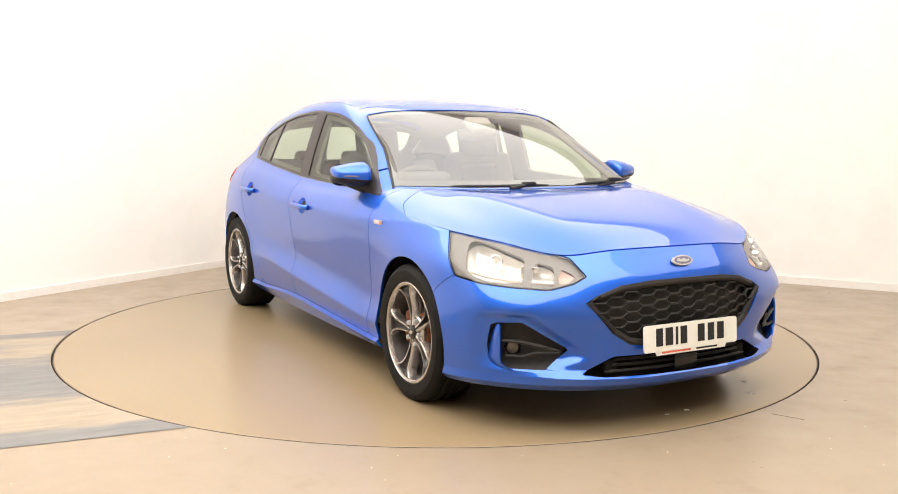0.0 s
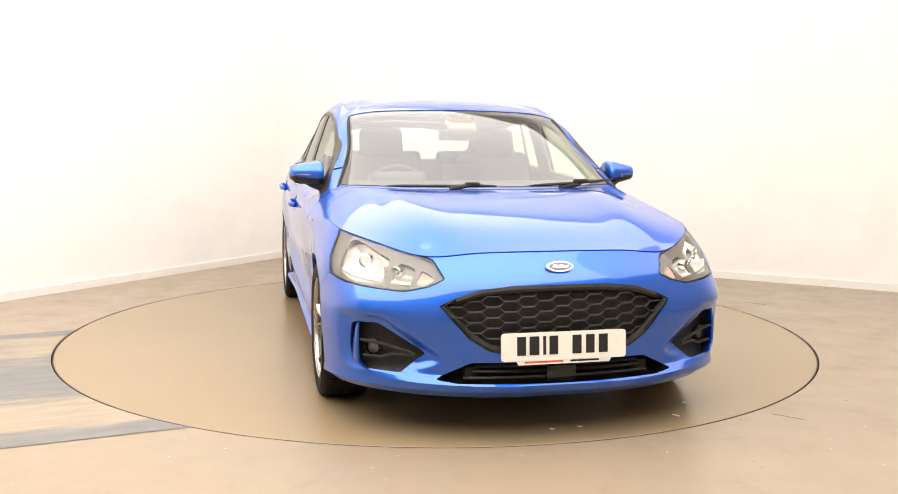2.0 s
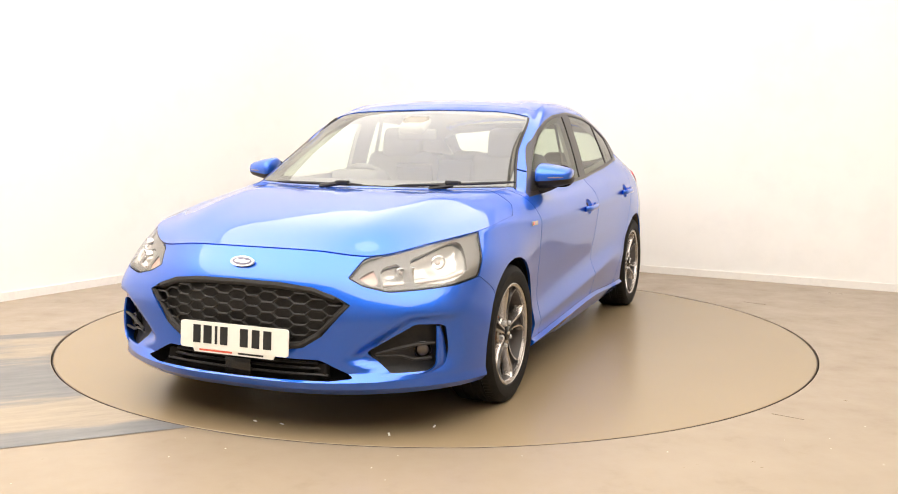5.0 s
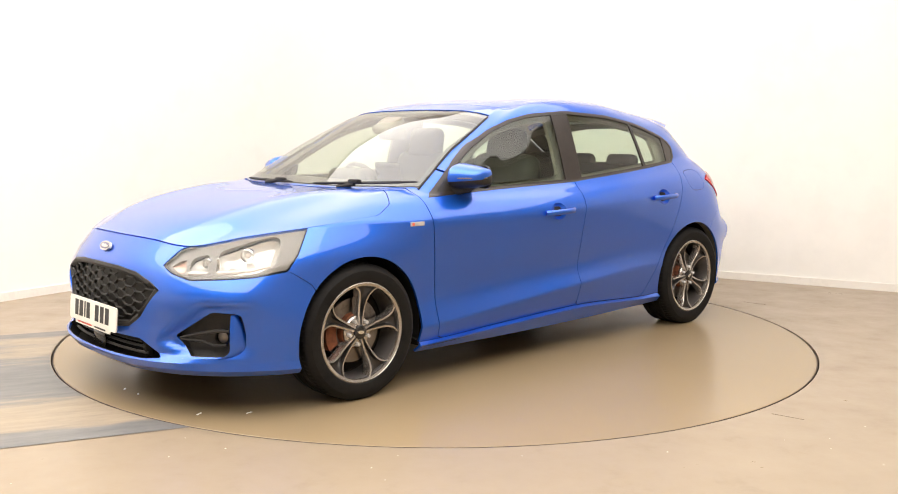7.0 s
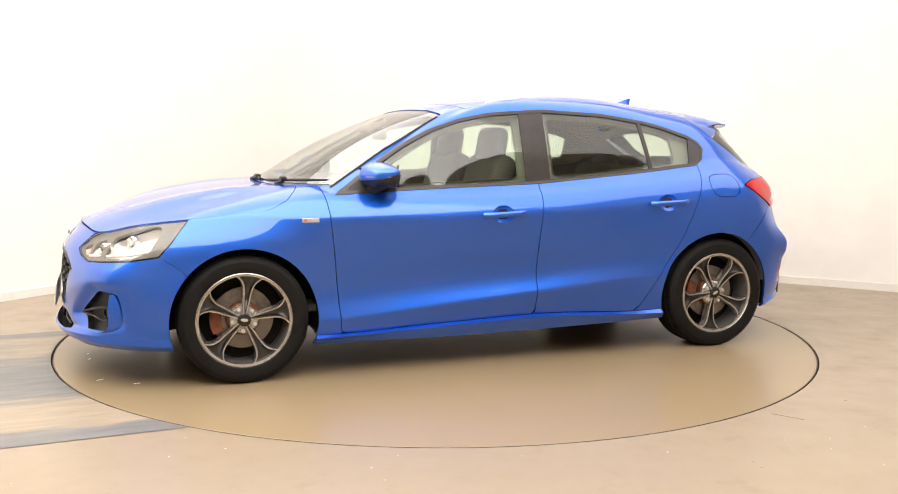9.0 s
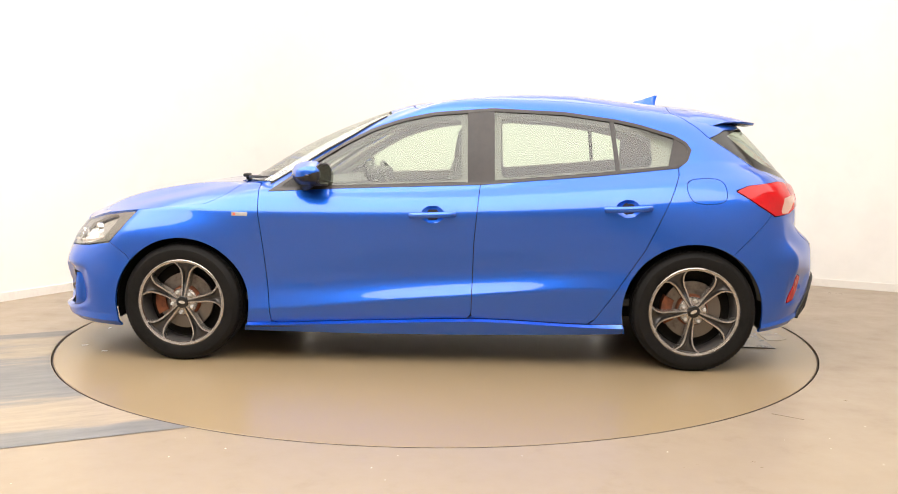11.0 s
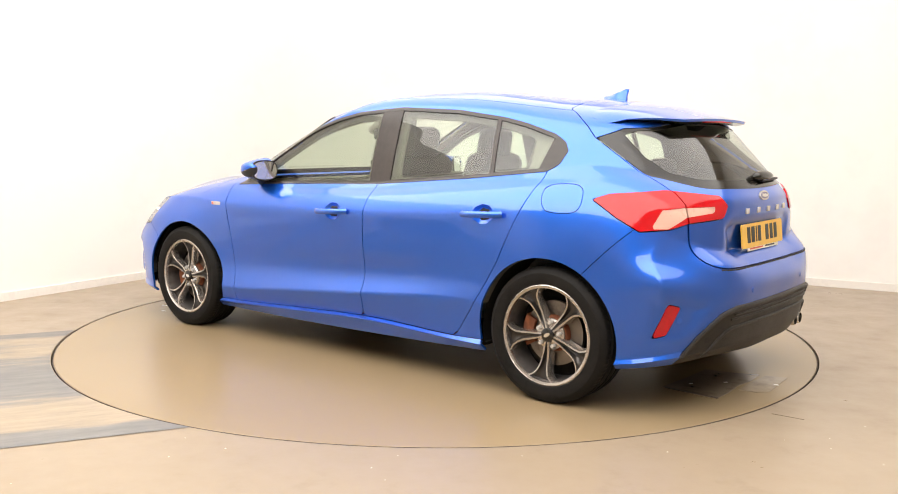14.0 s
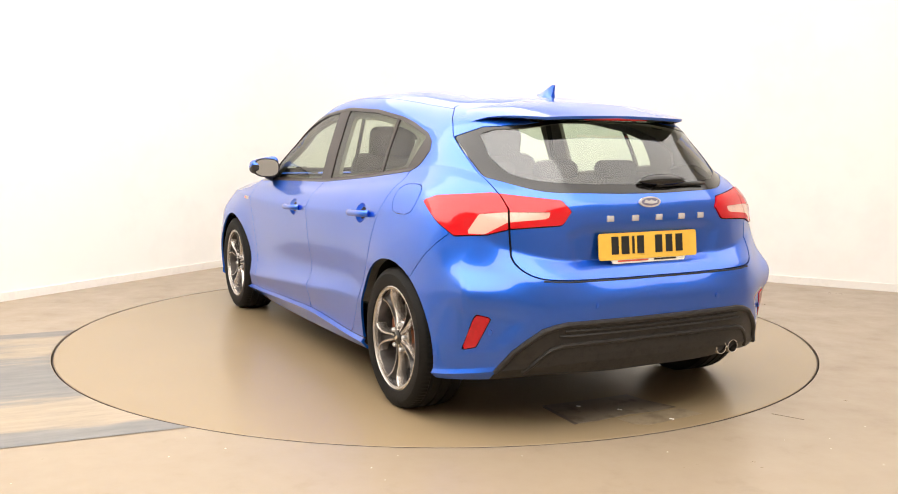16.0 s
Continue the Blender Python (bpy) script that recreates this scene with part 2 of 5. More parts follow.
# ---- the studio ----
def wall_run(name, pts, z0, z1, thick, mat, label):
    """An upright wall along pts, thickened away from the room."""
    bm = bmesh.new()
    ins, outs = [], []
    n = len(pts)
    for i, p in enumerate(pts):
        a, b = pts[max(i - 1, 0)], pts[min(i + 1, n - 1)]
        d = (b - a).normalized()
        out = Vector((d.y, -d.x, 0)) * -thick
        ins.append((p.x, p.y)), outs.append((p.x + out.x, p.y + out.y))
    vin = [[bm.verts.new((x, y, z)) for x, y in ins] for z in (z0, z1)]
    vou = [[bm.verts.new((x, y, z)) for x, y in outs] for z in (z0, z1)]
    for i in range(n - 1):
        bm.faces.new((vin[0][i], vin[0][i + 1], vin[1][i + 1], vin[1][i]))
        bm.faces.new((vou[0][i + 1], vou[0][i], vou[1][i], vou[1][i + 1]))
        bm.faces.new((vin[1][i], vin[1][i + 1], vou[1][i + 1], vou[1][i]))
        bm.faces.new((vin[0][i + 1], vin[0][i], vou[0][i], vou[0][i + 1]))
    for i in (0, n - 1):
        bm.faces.new((vin[0][i], vin[1][i], vou[1][i], vou[0][i]))
    bmesh.ops.recalc_face_normals(bm, faces=bm.faces)
    ob = new(name, mesh_of(name, bm, mat, True))
    ob.data.set_sharp_from_angle(angle=radians(30))
    return tagged(ob, label, "wall" if "wall" in name else "trim", kind="structure")


def studio():
    # cove-cornered pair of walls behind the turntable
    r = 0.9
    run = [room_point(LEN_A, 0)]
    for k in range(0, 13):
        a = k / 12 * math.pi / 2
        run.append(room_point(r - r * math.sin(a), r - r * math.cos(a)))
    run.append(room_point(0, LEN_B))
    wall_run("wall_north", run, 0, ROOM_H, 0.2, WALL, "cream-white painted studio wall with a coved corner")
    inset = [room_point(LEN_A, 0.012)]
    for k in range(0, 13):
        a = k / 12 * math.pi / 2
        inset.append(room_point(r - (r - 0.012) * math.sin(a), r - (r - 0.012) * math.cos(a)))
    inset.append(room_point(0.012, LEN_B))
    wall_run("baseboard", inset, 0.0, 0.062, 0.011, SKIRT, "low white painted skirting along the wall")
    wall_run("wall_south", [room_point(0, LEN_B), room_point(LEN_A, LEN_B)], 0, ROOM_H, 0.2, DARK_WALL, "grey-brown rear wall of the studio")
    wall_run("wall_west", [room_point(LEN_A, LEN_B), room_point(LEN_A, 0)], 0, ROOM_H, 0.2, DARK_WALL, "grey-brown side wall of the studio")
    # ceiling with flush light panels
    bm = bmesh.new()
    q = [room_point(a, b, ROOM_H) for a, b in ((-0.2, -0.2), (LEN_A + 0.2, -0.2), (LEN_A + 0.2, LEN_B + 0.2), (-0.2, LEN_B + 0.2))]
    lo = [bm.verts.new(p) for p in q]
    hi = [bm.verts.new(p + Vector((0, 0, 0.15))) for p in q]
    bm.faces.new(lo), bm.faces.new(hi)
    for i in range(4):
        bm.faces.new((lo[i], lo[(i + 1) % 4], hi[(i + 1) % 4], hi[i]))
    bmesh.ops.recalc_face_normals(bm, faces=bm.faces)
    tagged(new("ceiling", mesh_of("ceiling", bm, CEIL, False)), "plain white studio ceiling", "ceiling", kind="structure")
    # floor with a round opening for the turntable
    bm = bmesh.new()
    n = 160
    ring = [bm.verts.new((RIM * math.cos(2 * math.pi * i / n), RIM * math.sin(2 * math.pi * i / n), 0)) for i in range(n)]
    ring2 = [bm.verts.new((3.2 * math.cos(2 * math.pi * i / n), 3.2 * math.sin(2 * math.pi * i / n), 0)) for i in range(n)]
    out = [bm.verts.new((16 * math.cos(2 * math.pi * i / n), 16 * math.sin(2 * math.pi * i / n), 0)) for i in range(n)]
    low = [bm.verts.new((v.co.x, v.co.y, -0.12)) for v in ring]
    for i in range(n):
        j = (i + 1) % n
        bm.faces.new((ring[i], ring[j], ring2[j], ring2[i]))
        bm.faces.new((ring2[i], ring2[j], out[j], out[i]))
        bm.faces.new((ring[j], ring[i], low[i], low[j]))
    pit = [bm.verts.new((v.co.x, v.co.y, -0.12)) for v in low]
    bm.faces.new(pit)
    bmesh.ops.recalc_face_normals(bm, faces=bm.faces)
    for f in bm.faces:
        if f.calc_center_median().z > -0.001 and f.normal.z < 0:
            f.normal_flip()
    tagged(new("floor", mesh_of("floor", bm, FLOOR, False)), "beige resin studio floor, scuffed and faintly glossy", "floor", kind="structure")
    # worn band of grey paint that runs up to the turntable
    a0, a1 = Vector((-2.24, -0.09)), Vector((-2.61, -0.25))
    b0, b1 = Vector((-1.03, -2.0)), Vector((-1.67, -2.27))
    da, db = (a1 - a0).normalized(), (b1 - b0).normalized()
    bm = bmesh.new()
    ang0, ang1 = math.atan2(a0.y, a0.x) + 2 * math.pi, math.atan2(b0.y, b0.x) + 2 * math.pi
    ang0 = ang0 if ang0 < ang1 else ang0 - 2 * math.pi
    rows = []
    for i in range(33):
        s = i / 32
        a = ang0 + (ang1 - ang0) * s
        p = Vector((math.cos(a), math.sin(a))) * (RIM + 0.004)
        d = (da * (1 - s) + db * s).normalized()
        rows.append([bm.verts.new((p.x + d.x * k * 0.5, p.y + d.y * k * 0.5, 0.0025)) for k in range(9)])
    for r0, r1 in zip(rows, rows[1:]):
        for k in range(8):
            bm.faces.new((r0[k], r0[k + 1], r1[k + 1], r1[k]))
    for f in bm.faces:
        f.normal_update()
        if f.normal.z < 0:
            f.normal_flip()
    tagged(new("floor_paint_band", mesh_of("floor_paint_band", bm, TAPE, False)), "worn grey paint band on the floor beside the turntable", "floor marking", kind="structure")


def ceiling_panels():
    """Recessed light panels over the car; each is a thing."""
    for x, y, sx, sy, turn, glow in PANELS:
        m = pose(x, y, ROOM_H - 0.02, 0, 0, turn)
        base = new("ceiling_light")
        base.matrix_world = m
        tagged(base, "large white rectangular ceiling light panel, switched on", "ceiling light", "ceiling light panels")
        bm = box_bm(sx, sy + 0.08, 0.02, pose(0, 0, 0.006))
        part("frame", bm, SKIRT, base, smooth=False)
        part("diffuser", box_bm(sx, sy, 0.01, pose(0, 0, -0.012)), glow, base, "glowing white diffuser", smooth=False)


def turntable():
    base = new("turntable")
    tagged(base, "round flush turntable disc with beige resin top", "turntable")
    prof = [(0.0005, 0.0), (0.8, 0.0), (1.6, 0.0), (RIM - 0.016, 0.0), (RIM - 0.012, -0.003), (RIM - 0.012, -0.1), (0.0005, -0.1)]
    bm = lathe_bm(prof, 160)
    bm.transform(pose(0, 0, 0, 90))
    bm.faces.ensure_lookup_table()
    bmesh.ops.recalc_face_normals(bm, faces=bm.faces)
    part("disc", bm, DISC_TOP, base, smooth=False)
    # edge strip of dark metal
    bm = lathe_bm([(RIM - 0.0115, -0.02), (RIM - 0.0115, -0.001), (RIM - 0.0075, -0.001), (RIM - 0.0075, -0.02)], 160, True)
    bm.transform(pose(0, 0, 0, 90))
    part("edge_strip", bm, GAP, base, "thin dark edge strip")
    return base


RIM = 2.2275
def over(c, l):
    """Plan point c across and l along the light panels."""
    a = radians(ROOM_TURN)
    return c * math.cos(a) - l * math.sin(a), -1.0 + c * math.sin(a) + l * math.cos(a)


PANELS = [(*over(c, 0), 2.4, 8.4, ROOM_TURN, PANEL) for c in (-3.8, -1.4)]
PANELS += [(*over(c, -0.6), w, 8.4, ROOM_TURN, DIM_PANEL) for c, w in ((0.8, 2.0), (2.7, 1.8))]
studio()
ceiling_panels()
TABLE = turntable()


# ---- the car: a lofted half shell, cut into panels ----
# each line runs from the middle of the nose round the flank to the middle of the tail
LINES = [
    # bottom edge
    [(2.18, 0, 0.172), (2.16, 0.3, 0.172), (2.08, 0.56, 0.178), (1.94, 0.76, 0.185), (1.72, 0.865, 0.18), (1.35, 0.88, 0.175), (0.97, 0.86, 0.165), (0.35, 0.86, 0.16), (-0.25, 0.86, 0.165), (-0.85, 0.865, 0.18), (-1.33, 0.875, 0.2), (-1.66, 0.855, 0.205), (-1.85, 0.735, 0.225), (-1.98, 0.5, 0.25), (-2.035, 0.25, 0.25), (-2.04, 0, 0.25)],
    # lip and sill edge
    [(2.220, 0, 0.2), (2.200, 0.3, 0.2), (2.112, 0.57, 0.206), (1.965, 0.78, 0.213), (1.72, 0.893, 0.205), (1.35, 0.905, 0.2), (0.97, 0.897, 0.2), (0.35, 0.895, 0.222), (-0.25, 0.895, 0.24), (-0.85, 0.897, 0.22), (-1.33, 0.9, 0.22), (-1.66, 0.884, 0.228), (-1.865, 0.765, 0.258), (-2.01, 0.52, 0.29), (-2.055, 0.25, 0.3), (-2.06, 0, 0.3)],
    # shelf over the sill
    [(2.238, 0, 0.231), (2.218, 0.3, 0.231), (2.124, 0.575, 0.238), (1.955, 0.785, 0.245), (1.72, 0.89, 0.24), (1.35, 0.905, 0.235), (0.95, 0.872, 0.212), (0.35, 0.87, 0.234), (-0.25, 0.87, 0.252), (-0.84, 0.876, 0.234), (-1.33, 0.9, 0.26), (-1.66, 0.877, 0.248), (-1.858, 0.761, 0.276), (-2.015, 0.525, 0.32), (-2.06, 0.25, 0.33), (-2.065, 0, 0.33)],
    # lower door crease
    [(2.2, 0, 0.26), (2.18, 0.3, 0.26), (2.09, 0.58, 0.27), (1.95, 0.79, 0.29), (1.72, 0.895, 0.29), (1.35, 0.91, 0.29), (0.9, 0.888, 0.287), (0.35, 0.899, 0.335), (-0.25, 0.904, 0.385), (-0.8, 0.899, 0.425), (-1.33, 0.906, 0.4), (-1.66, 0.882, 0.37), (-1.865, 0.788, 0.38), (-2.025, 0.53, 0.39), (-2.065, 0.25, 0.4), (-2.07, 0, 0.4)],
    # waist of the doors, bumper middle
    [(2.205, 0, 0.37), (2.185, 0.3, 0.37), (2.095, 0.58, 0.38), (1.955, 0.8, 0.41), (1.72, 0.9, 0.42), (1.35, 0.912, 0.42), (0.92, 0.868, 0.4), (0.35, 0.866, 0.435), (-0.25, 0.872, 0.47), (-0.8, 0.886, 0.51), (-1.33, 0.911, 0.52), (-1.66, 0.884, 0.48), (-1.872, 0.812, 0.485), (-2.035, 0.53, 0.48), (-2.075, 0.25, 0.49), (-2.08, 0, 0.49)],
    [(2.21, 0, 0.5), (2.185, 0.3, 0.5), (2.116, 0.56, 0.50), (1.972, 0.798, 0.52), (1.72, 0.888, 0.55), (1.35, 0.91, 0.56), (0.93, 0.88, 0.58), (0.35, 0.884, 0.6), (-0.25, 0.89, 0.62), (-0.8, 0.896, 0.64), (-1.33, 0.913, 0.64), (-1.66, 0.882, 0.6), (-1.872, 0.828, 0.595), (-2.035, 0.525, 0.565), (-2.075, 0.25, 0.57), (-2.08, 0, 0.57)],
    [(2.185, 0, 0.625), (2.165, 0.28, 0.622), (2.078, 0.53, 0.62), (1.936, 0.757, 0.625), (1.72, 0.87, 0.66), (1.35, 0.902, 0.69), (0.93, 0.892, 0.71), (0.35, 0.899, 0.72), (-0.25, 0.903, 0.735), (-0.8, 0.903, 0.75), (-1.33, 0.907, 0.76), (-1.66, 0.872, 0.74), (-1.815, 0.803, 0.685), (-2.02, 0.52, 0.645), (-2.035, 0.25, 0.635), (-2.04, 0, 0.635)],
    # bonnet edge, shoulder, tailgate foot
    [(2.095, 0, 0.745), (2.07, 0.3, 0.74), (2, 0.52, 0.722), (1.83, 0.7, 0.768), (1.6, 0.815, 0.8), (1.35, 0.855, 0.815), (0.96, 0.893, 0.8), (0.35, 0.903, 0.8), (-0.25, 0.907, 0.815), (-0.8, 0.903, 0.84), (-1.33, 0.885, 0.88), (-1.66, 0.838, 0.87), (-1.825, 0.735, 0.8), (-1.95, 0.5, 0.72), (-1.97, 0.25, 0.7), (-1.975, 0, 0.7)],
    [(1.88, 0, 0.832), (1.86, 0.3, 0.83), (1.8, 0.48, 0.837), (1.66, 0.66, 0.829), (1.45, 0.765, 0.85), (1.25, 0.805, 0.862), (0.98, 0.848, 0.87), (0.35, 0.868, 0.87), (-0.25, 0.872, 0.885), (-0.8, 0.868, 0.92), (-1.33, 0.845, 0.96), (-1.62, 0.8, 0.96), (-1.825, 0.71, 0.9), (-1.945, 0.5, 0.84), (-1.98, 0.25, 0.82), (-1.986, 0, 0.82)],
    [(1.45, 0, 0.918), (1.44, 0.3, 0.918), (1.4, 0.5, 0.925), (1.32, 0.62, 0.908), (1.2, 0.71, 0.908), (1.1, 0.765, 0.905), (0.95, 0.812, 0.905), (0.35, 0.822, 0.912), (-0.25, 0.825, 0.93), (-0.8, 0.815, 0.975), (-1.3, 0.79, 1.02), (-1.57, 0.745, 1.03), (-1.778, 0.662, 0.985), (-1.925, 0.48, 0.93), (-1.978, 0.25, 0.92), (-1.99, 0, 0.915)],
    # scuttle, window base
    [(1.14, 0, 0.942), (1.125, 0.3, 0.942), (1.085, 0.5, 0.945), (1.03, 0.62, 0.948), (0.975, 0.698, 0.948), (0.9, 0.735, 0.945), (0.87, 0.79, 0.925), (0.35, 0.8, 0.94), (-0.25, 0.8, 0.96), (-0.8, 0.785, 1.005), (-1.27, 0.755, 1.06), (-1.5, 0.71, 1.08), (-1.715, 0.62, 1.04), (-1.88, 0.46, 0.99), (-1.94, 0.25, 0.98), (-1.953, 0, 0.975)],
    [(0.735, 0, 1.178), (0.728, 0.3, 1.175), (0.71, 0.46, 1.168), (0.675, 0.57, 1.155), (0.63, 0.636, 1.144), (0.575, 0.66, 1.13), (0.56, 0.715, 1.12), (0.25, 0.733, 1.15), (-0.25, 0.738, 1.17), (-0.78, 0.722, 1.185), (-1.22, 0.69, 1.19), (-1.42, 0.655, 1.195), (-1.585, 0.58, 1.18), (-1.735, 0.44, 1.15), (-1.805, 0.24, 1.14), (-1.828, 0, 1.14)],
    # roof edge
    [(0.275, 0, 1.359), (0.268, 0.3, 1.354), (0.263, 0.45, 1.347), (0.256, 0.53, 1.337), (0.245, 0.57, 1.329), (0.245, 0.6, 1.322), (0.235, 0.635, 1.307), (0.05, 0.648, 1.353), (-0.25, 0.652, 1.371), (-0.75, 0.642, 1.354), (-1.15, 0.615, 1.307), (-1.36, 0.59, 1.284), (-1.49, 0.542, 1.274), (-1.605, 0.43, 1.274), (-1.645, 0.24, 1.284), (-1.655, 0, 1.289)],
    [(0.04, 0, 1.413), (0.03, 0.2, 1.411), (0.02, 0.32, 1.405), (0.01, 0.38, 1.402), (0, 0.42, 1.4), (-0.02, 0.45, 1.399), (-0.04, 0.48, 1.398), (-0.15, 0.52, 1.411), (-0.35, 0.53, 1.422), (-0.72, 0.52, 1.415), (-1, 0.48, 1.388), (-1.15, 0.45, 1.373), (-1.3, 0.4, 1.363), (-1.38, 0.32, 1.362), (-1.43, 0.18, 1.367), (-1.44, 0, 1.370)],
    # roof middle
    [(-0.15, 0, 1.431), (-0.17, 0, 1.432), (-0.2, 0, 1.433), (-0.23, 0, 1.434), (-0.26, 0, 1.435), (-0.3, 0, 1.436), (-0.34, 0, 1.438), (-0.42, 0, 1.44), (-0.55, 0, 1.441), (-0.75, 0, 1.436), (-0.92, 0, 1.426), (-1.02, 0, 1.418), (-1.1, 0, 1.411), (-1.16, 0, 1.405), (-1.22, 0, 1.4), (-1.25, 0, 1.398)],
]
CREASES = (1, 2, 3, 7, 10)


def hermite(ctrl, per, breaks=(), ghost=False):
    """Points through ctrl (n, 3), per steps a span; sharp at the indices in breaks; ghost: mirrored in y beyond both ends."""
    p = np.asarray(ctrl, float)
    n = len(p)
    chord = np.maximum(np.linalg.norm(np.diff(p, axis=0), axis=1), 1e-4) ** 0.6
    flip = np.array([1, -1, 1])
    tin, tout = np.zeros_like(p), np.zeros_like(p)
    for i in range(n):
        d0 = (p[i] - p[i - 1]) / chord[i - 1] if i else None
        d1 = (p[i + 1] - p[i]) / chord[i] if i < n - 1 else None
        if i == 0:
            tout[i] = d1 * (np.array([0, 1, 0]) if ghost else 1)
        elif i == n - 1:
            tin[i] = d0 * (np.array([0, 1, 0]) if ghost else 1)
        elif i in breaks:
            tin[i], tout[i] = d0, d1
        else:
            w = chord[i - 1] / (chord[i - 1] + chord[i])
            tin[i] = tout[i] = d0 * (1 - w) + d1 * w
    out = []
    for i in range(n - 1):
        for k in range(per + (i == n - 2)):
            s = k / per
            h = chord[i]
            out.append((2 * s**3 - 3 * s**2 + 1) * p[i] + (s**3 - 2 * s**2 + s) * h * tout[i] + (-2 * s**3 + 3 * s**2) * p[i + 1] + (s**3 - s**2) * h * tin[i + 1])
    return np.array(out)


PU, PV = 15, 9
def sculpt(g):
    """Presses the shallow recesses into nose and tail: (outline, depth, width of the flank)."""
    fog = poly_dist([(.86, .50), (.80, .505), (.70, .505), (.50, .365), (.46, .315), (.60, .252), (.80, .246), (.90, .27)])
    number = poly_dist([(-1, .852), (.34, .852), (.42, .815), (.37, .665), (-1, .665)])
    pocket = poly_dist([(1.0, .535), (1.25, .53), (1.42, .50), (1.25, .345), (1.0, .325)])
    ease = lambda d, w: (lambda s: s * s * (3 - 2 * s))(min(1, max(0, -d / w)))
    for i in range(g.shape[0]):
        for j in range(g.shape[1]):
            x, y, z = g[i, j]
            if x > 1.86 and z < .55:
                k = min(1, (x - 1.86) / .08)
                g[i, j, 0] -= .032 * k * ease(fog(y, z), .030) * min(1, max(0, (z - .262) / .05))
            elif x < -1.8 and z < .9:
                g[i, j, 0] += .012 * ease(number(y, z), .045) if y < .5 else 0
                d = .011 * ease(pocket(-x - y, z), .05)
                g[i, j, 0] += d * .8
                g[i, j, 1] -= d * .6


def half_shell():
    """Left half of the bodywork: rows of (x, y, z, u, v, nx, ny, nz) and quads."""
    sharp = {4: (12,), 5: (12,), 6: (12,)}
    lines = [hermite(l, PU, sharp.get(k, ()), ghost=True) for k, l in enumerate(LINES)]
    nu = len(lines[0])
    soft = tuple(c for c in CREASES if c != 7)
    cols = []
    for i in range(nu):
        # the bonnet edge is sharp; on the flanks it fades into a soft shoulder
        w = min(1, max(0, (i / PU - 5.0) / 1.0)) * min(1, max(0, (12.6 - i / PU) / 1.2))
        w = w * w * (3 - 2 * w)
        col = [l[i] for l in lines]
        cols.append(hermite(col, PV, CREASES) * (1 - .8 * w) + hermite(col, PV, soft) * .8 * w)
    nv = len(cols[0])
    g = np.array(cols)
    sculpt(g)
    g[0, :, 1] = 0
    g[-1, :, 1] = 0
    g[:, -1, 1] = 0
    g[..., 1] = np.maximum(g[..., 1], 0)
    verts = [(*g[i, j], i / PU, j / PV) for i in range(nu) for j in range(nv)]
    faces = [(i * nv + j, (i + 1) * nv + j, (i + 1) * nv + j + 1, i * nv + j + 1) for i in range(nu - 1) for j in range(nv - 1)]
    return verts, faces


def cut(shell, f):
    """Parts a shell along f = 0, f a function of (x, y, z, u, v): (where f < 0, the rest)."""
    verts, faces = shell
    val = [f(*v) for v in verts]
    outs = ([], []), ([], [])
    maps, mids = ({}, {}), ({}, {})

    def take(side, i):
        if i not in maps[side]:
            maps[side][i] = len(outs[side][0])
            outs[side][0].append(verts[i])
        return maps[side][i]

    def mid(side, i, j):
        k = (min(i, j), max(i, j))
        if k not in mids[side]:
            a, b = val[k[0]], val[k[1]]
            t = a / (a - b)
            mids[side][k] = len(outs[side][0])
            outs[side][0].append(tuple(p + (q - p) * t for p, q in zip(verts[k[0]], verts[k[1]])))
        return mids[side][k]

    for fc in faces:
        for side in (0, 1):
            ins = [(val[i] < 0) == (side == 0) for i in fc]
            if all(ins):
                outs[side][1].append(tuple(take(side, i) for i in fc))
            elif any(ins):
                poly = []
                for a in range(len(fc)):
                    i, j = fc[a], fc[(a + 1) % len(fc)]
                    if ins[a]:
                        poly.append(take(side, i))
                    if ins[a] != ins[(a + 1) % len(fc)]:
                        poly.append(mid(side, i, j))
                if len(poly) > 2:
                    outs[side][1].append(tuple(poly))
    return outs


def poly_dist(pts):
    """Signed distance to a closed outline in the plane, negative inside."""
    n = len(pts)

    def f(px, py):
        best, inside = 1e9, False
        for i in range(n):
            ax, ay = pts[i]
            bx, by = pts[(i + 1) % n]
            dx, dy = bx - ax, by - ay
            t = max(0, min(1, ((px - ax) * dx + (py - ay) * dy) / (dx * dx + dy * dy + 1e-12)))
            best = min(best, math.hypot(px - ax - t * dx, py - ay - t * dy))
            if (ay > py) != (by > py) and px < (bx - ax) * (py - ay) / (by - ay) + ax:
                inside = not inside
        return -best if inside else best
    return f


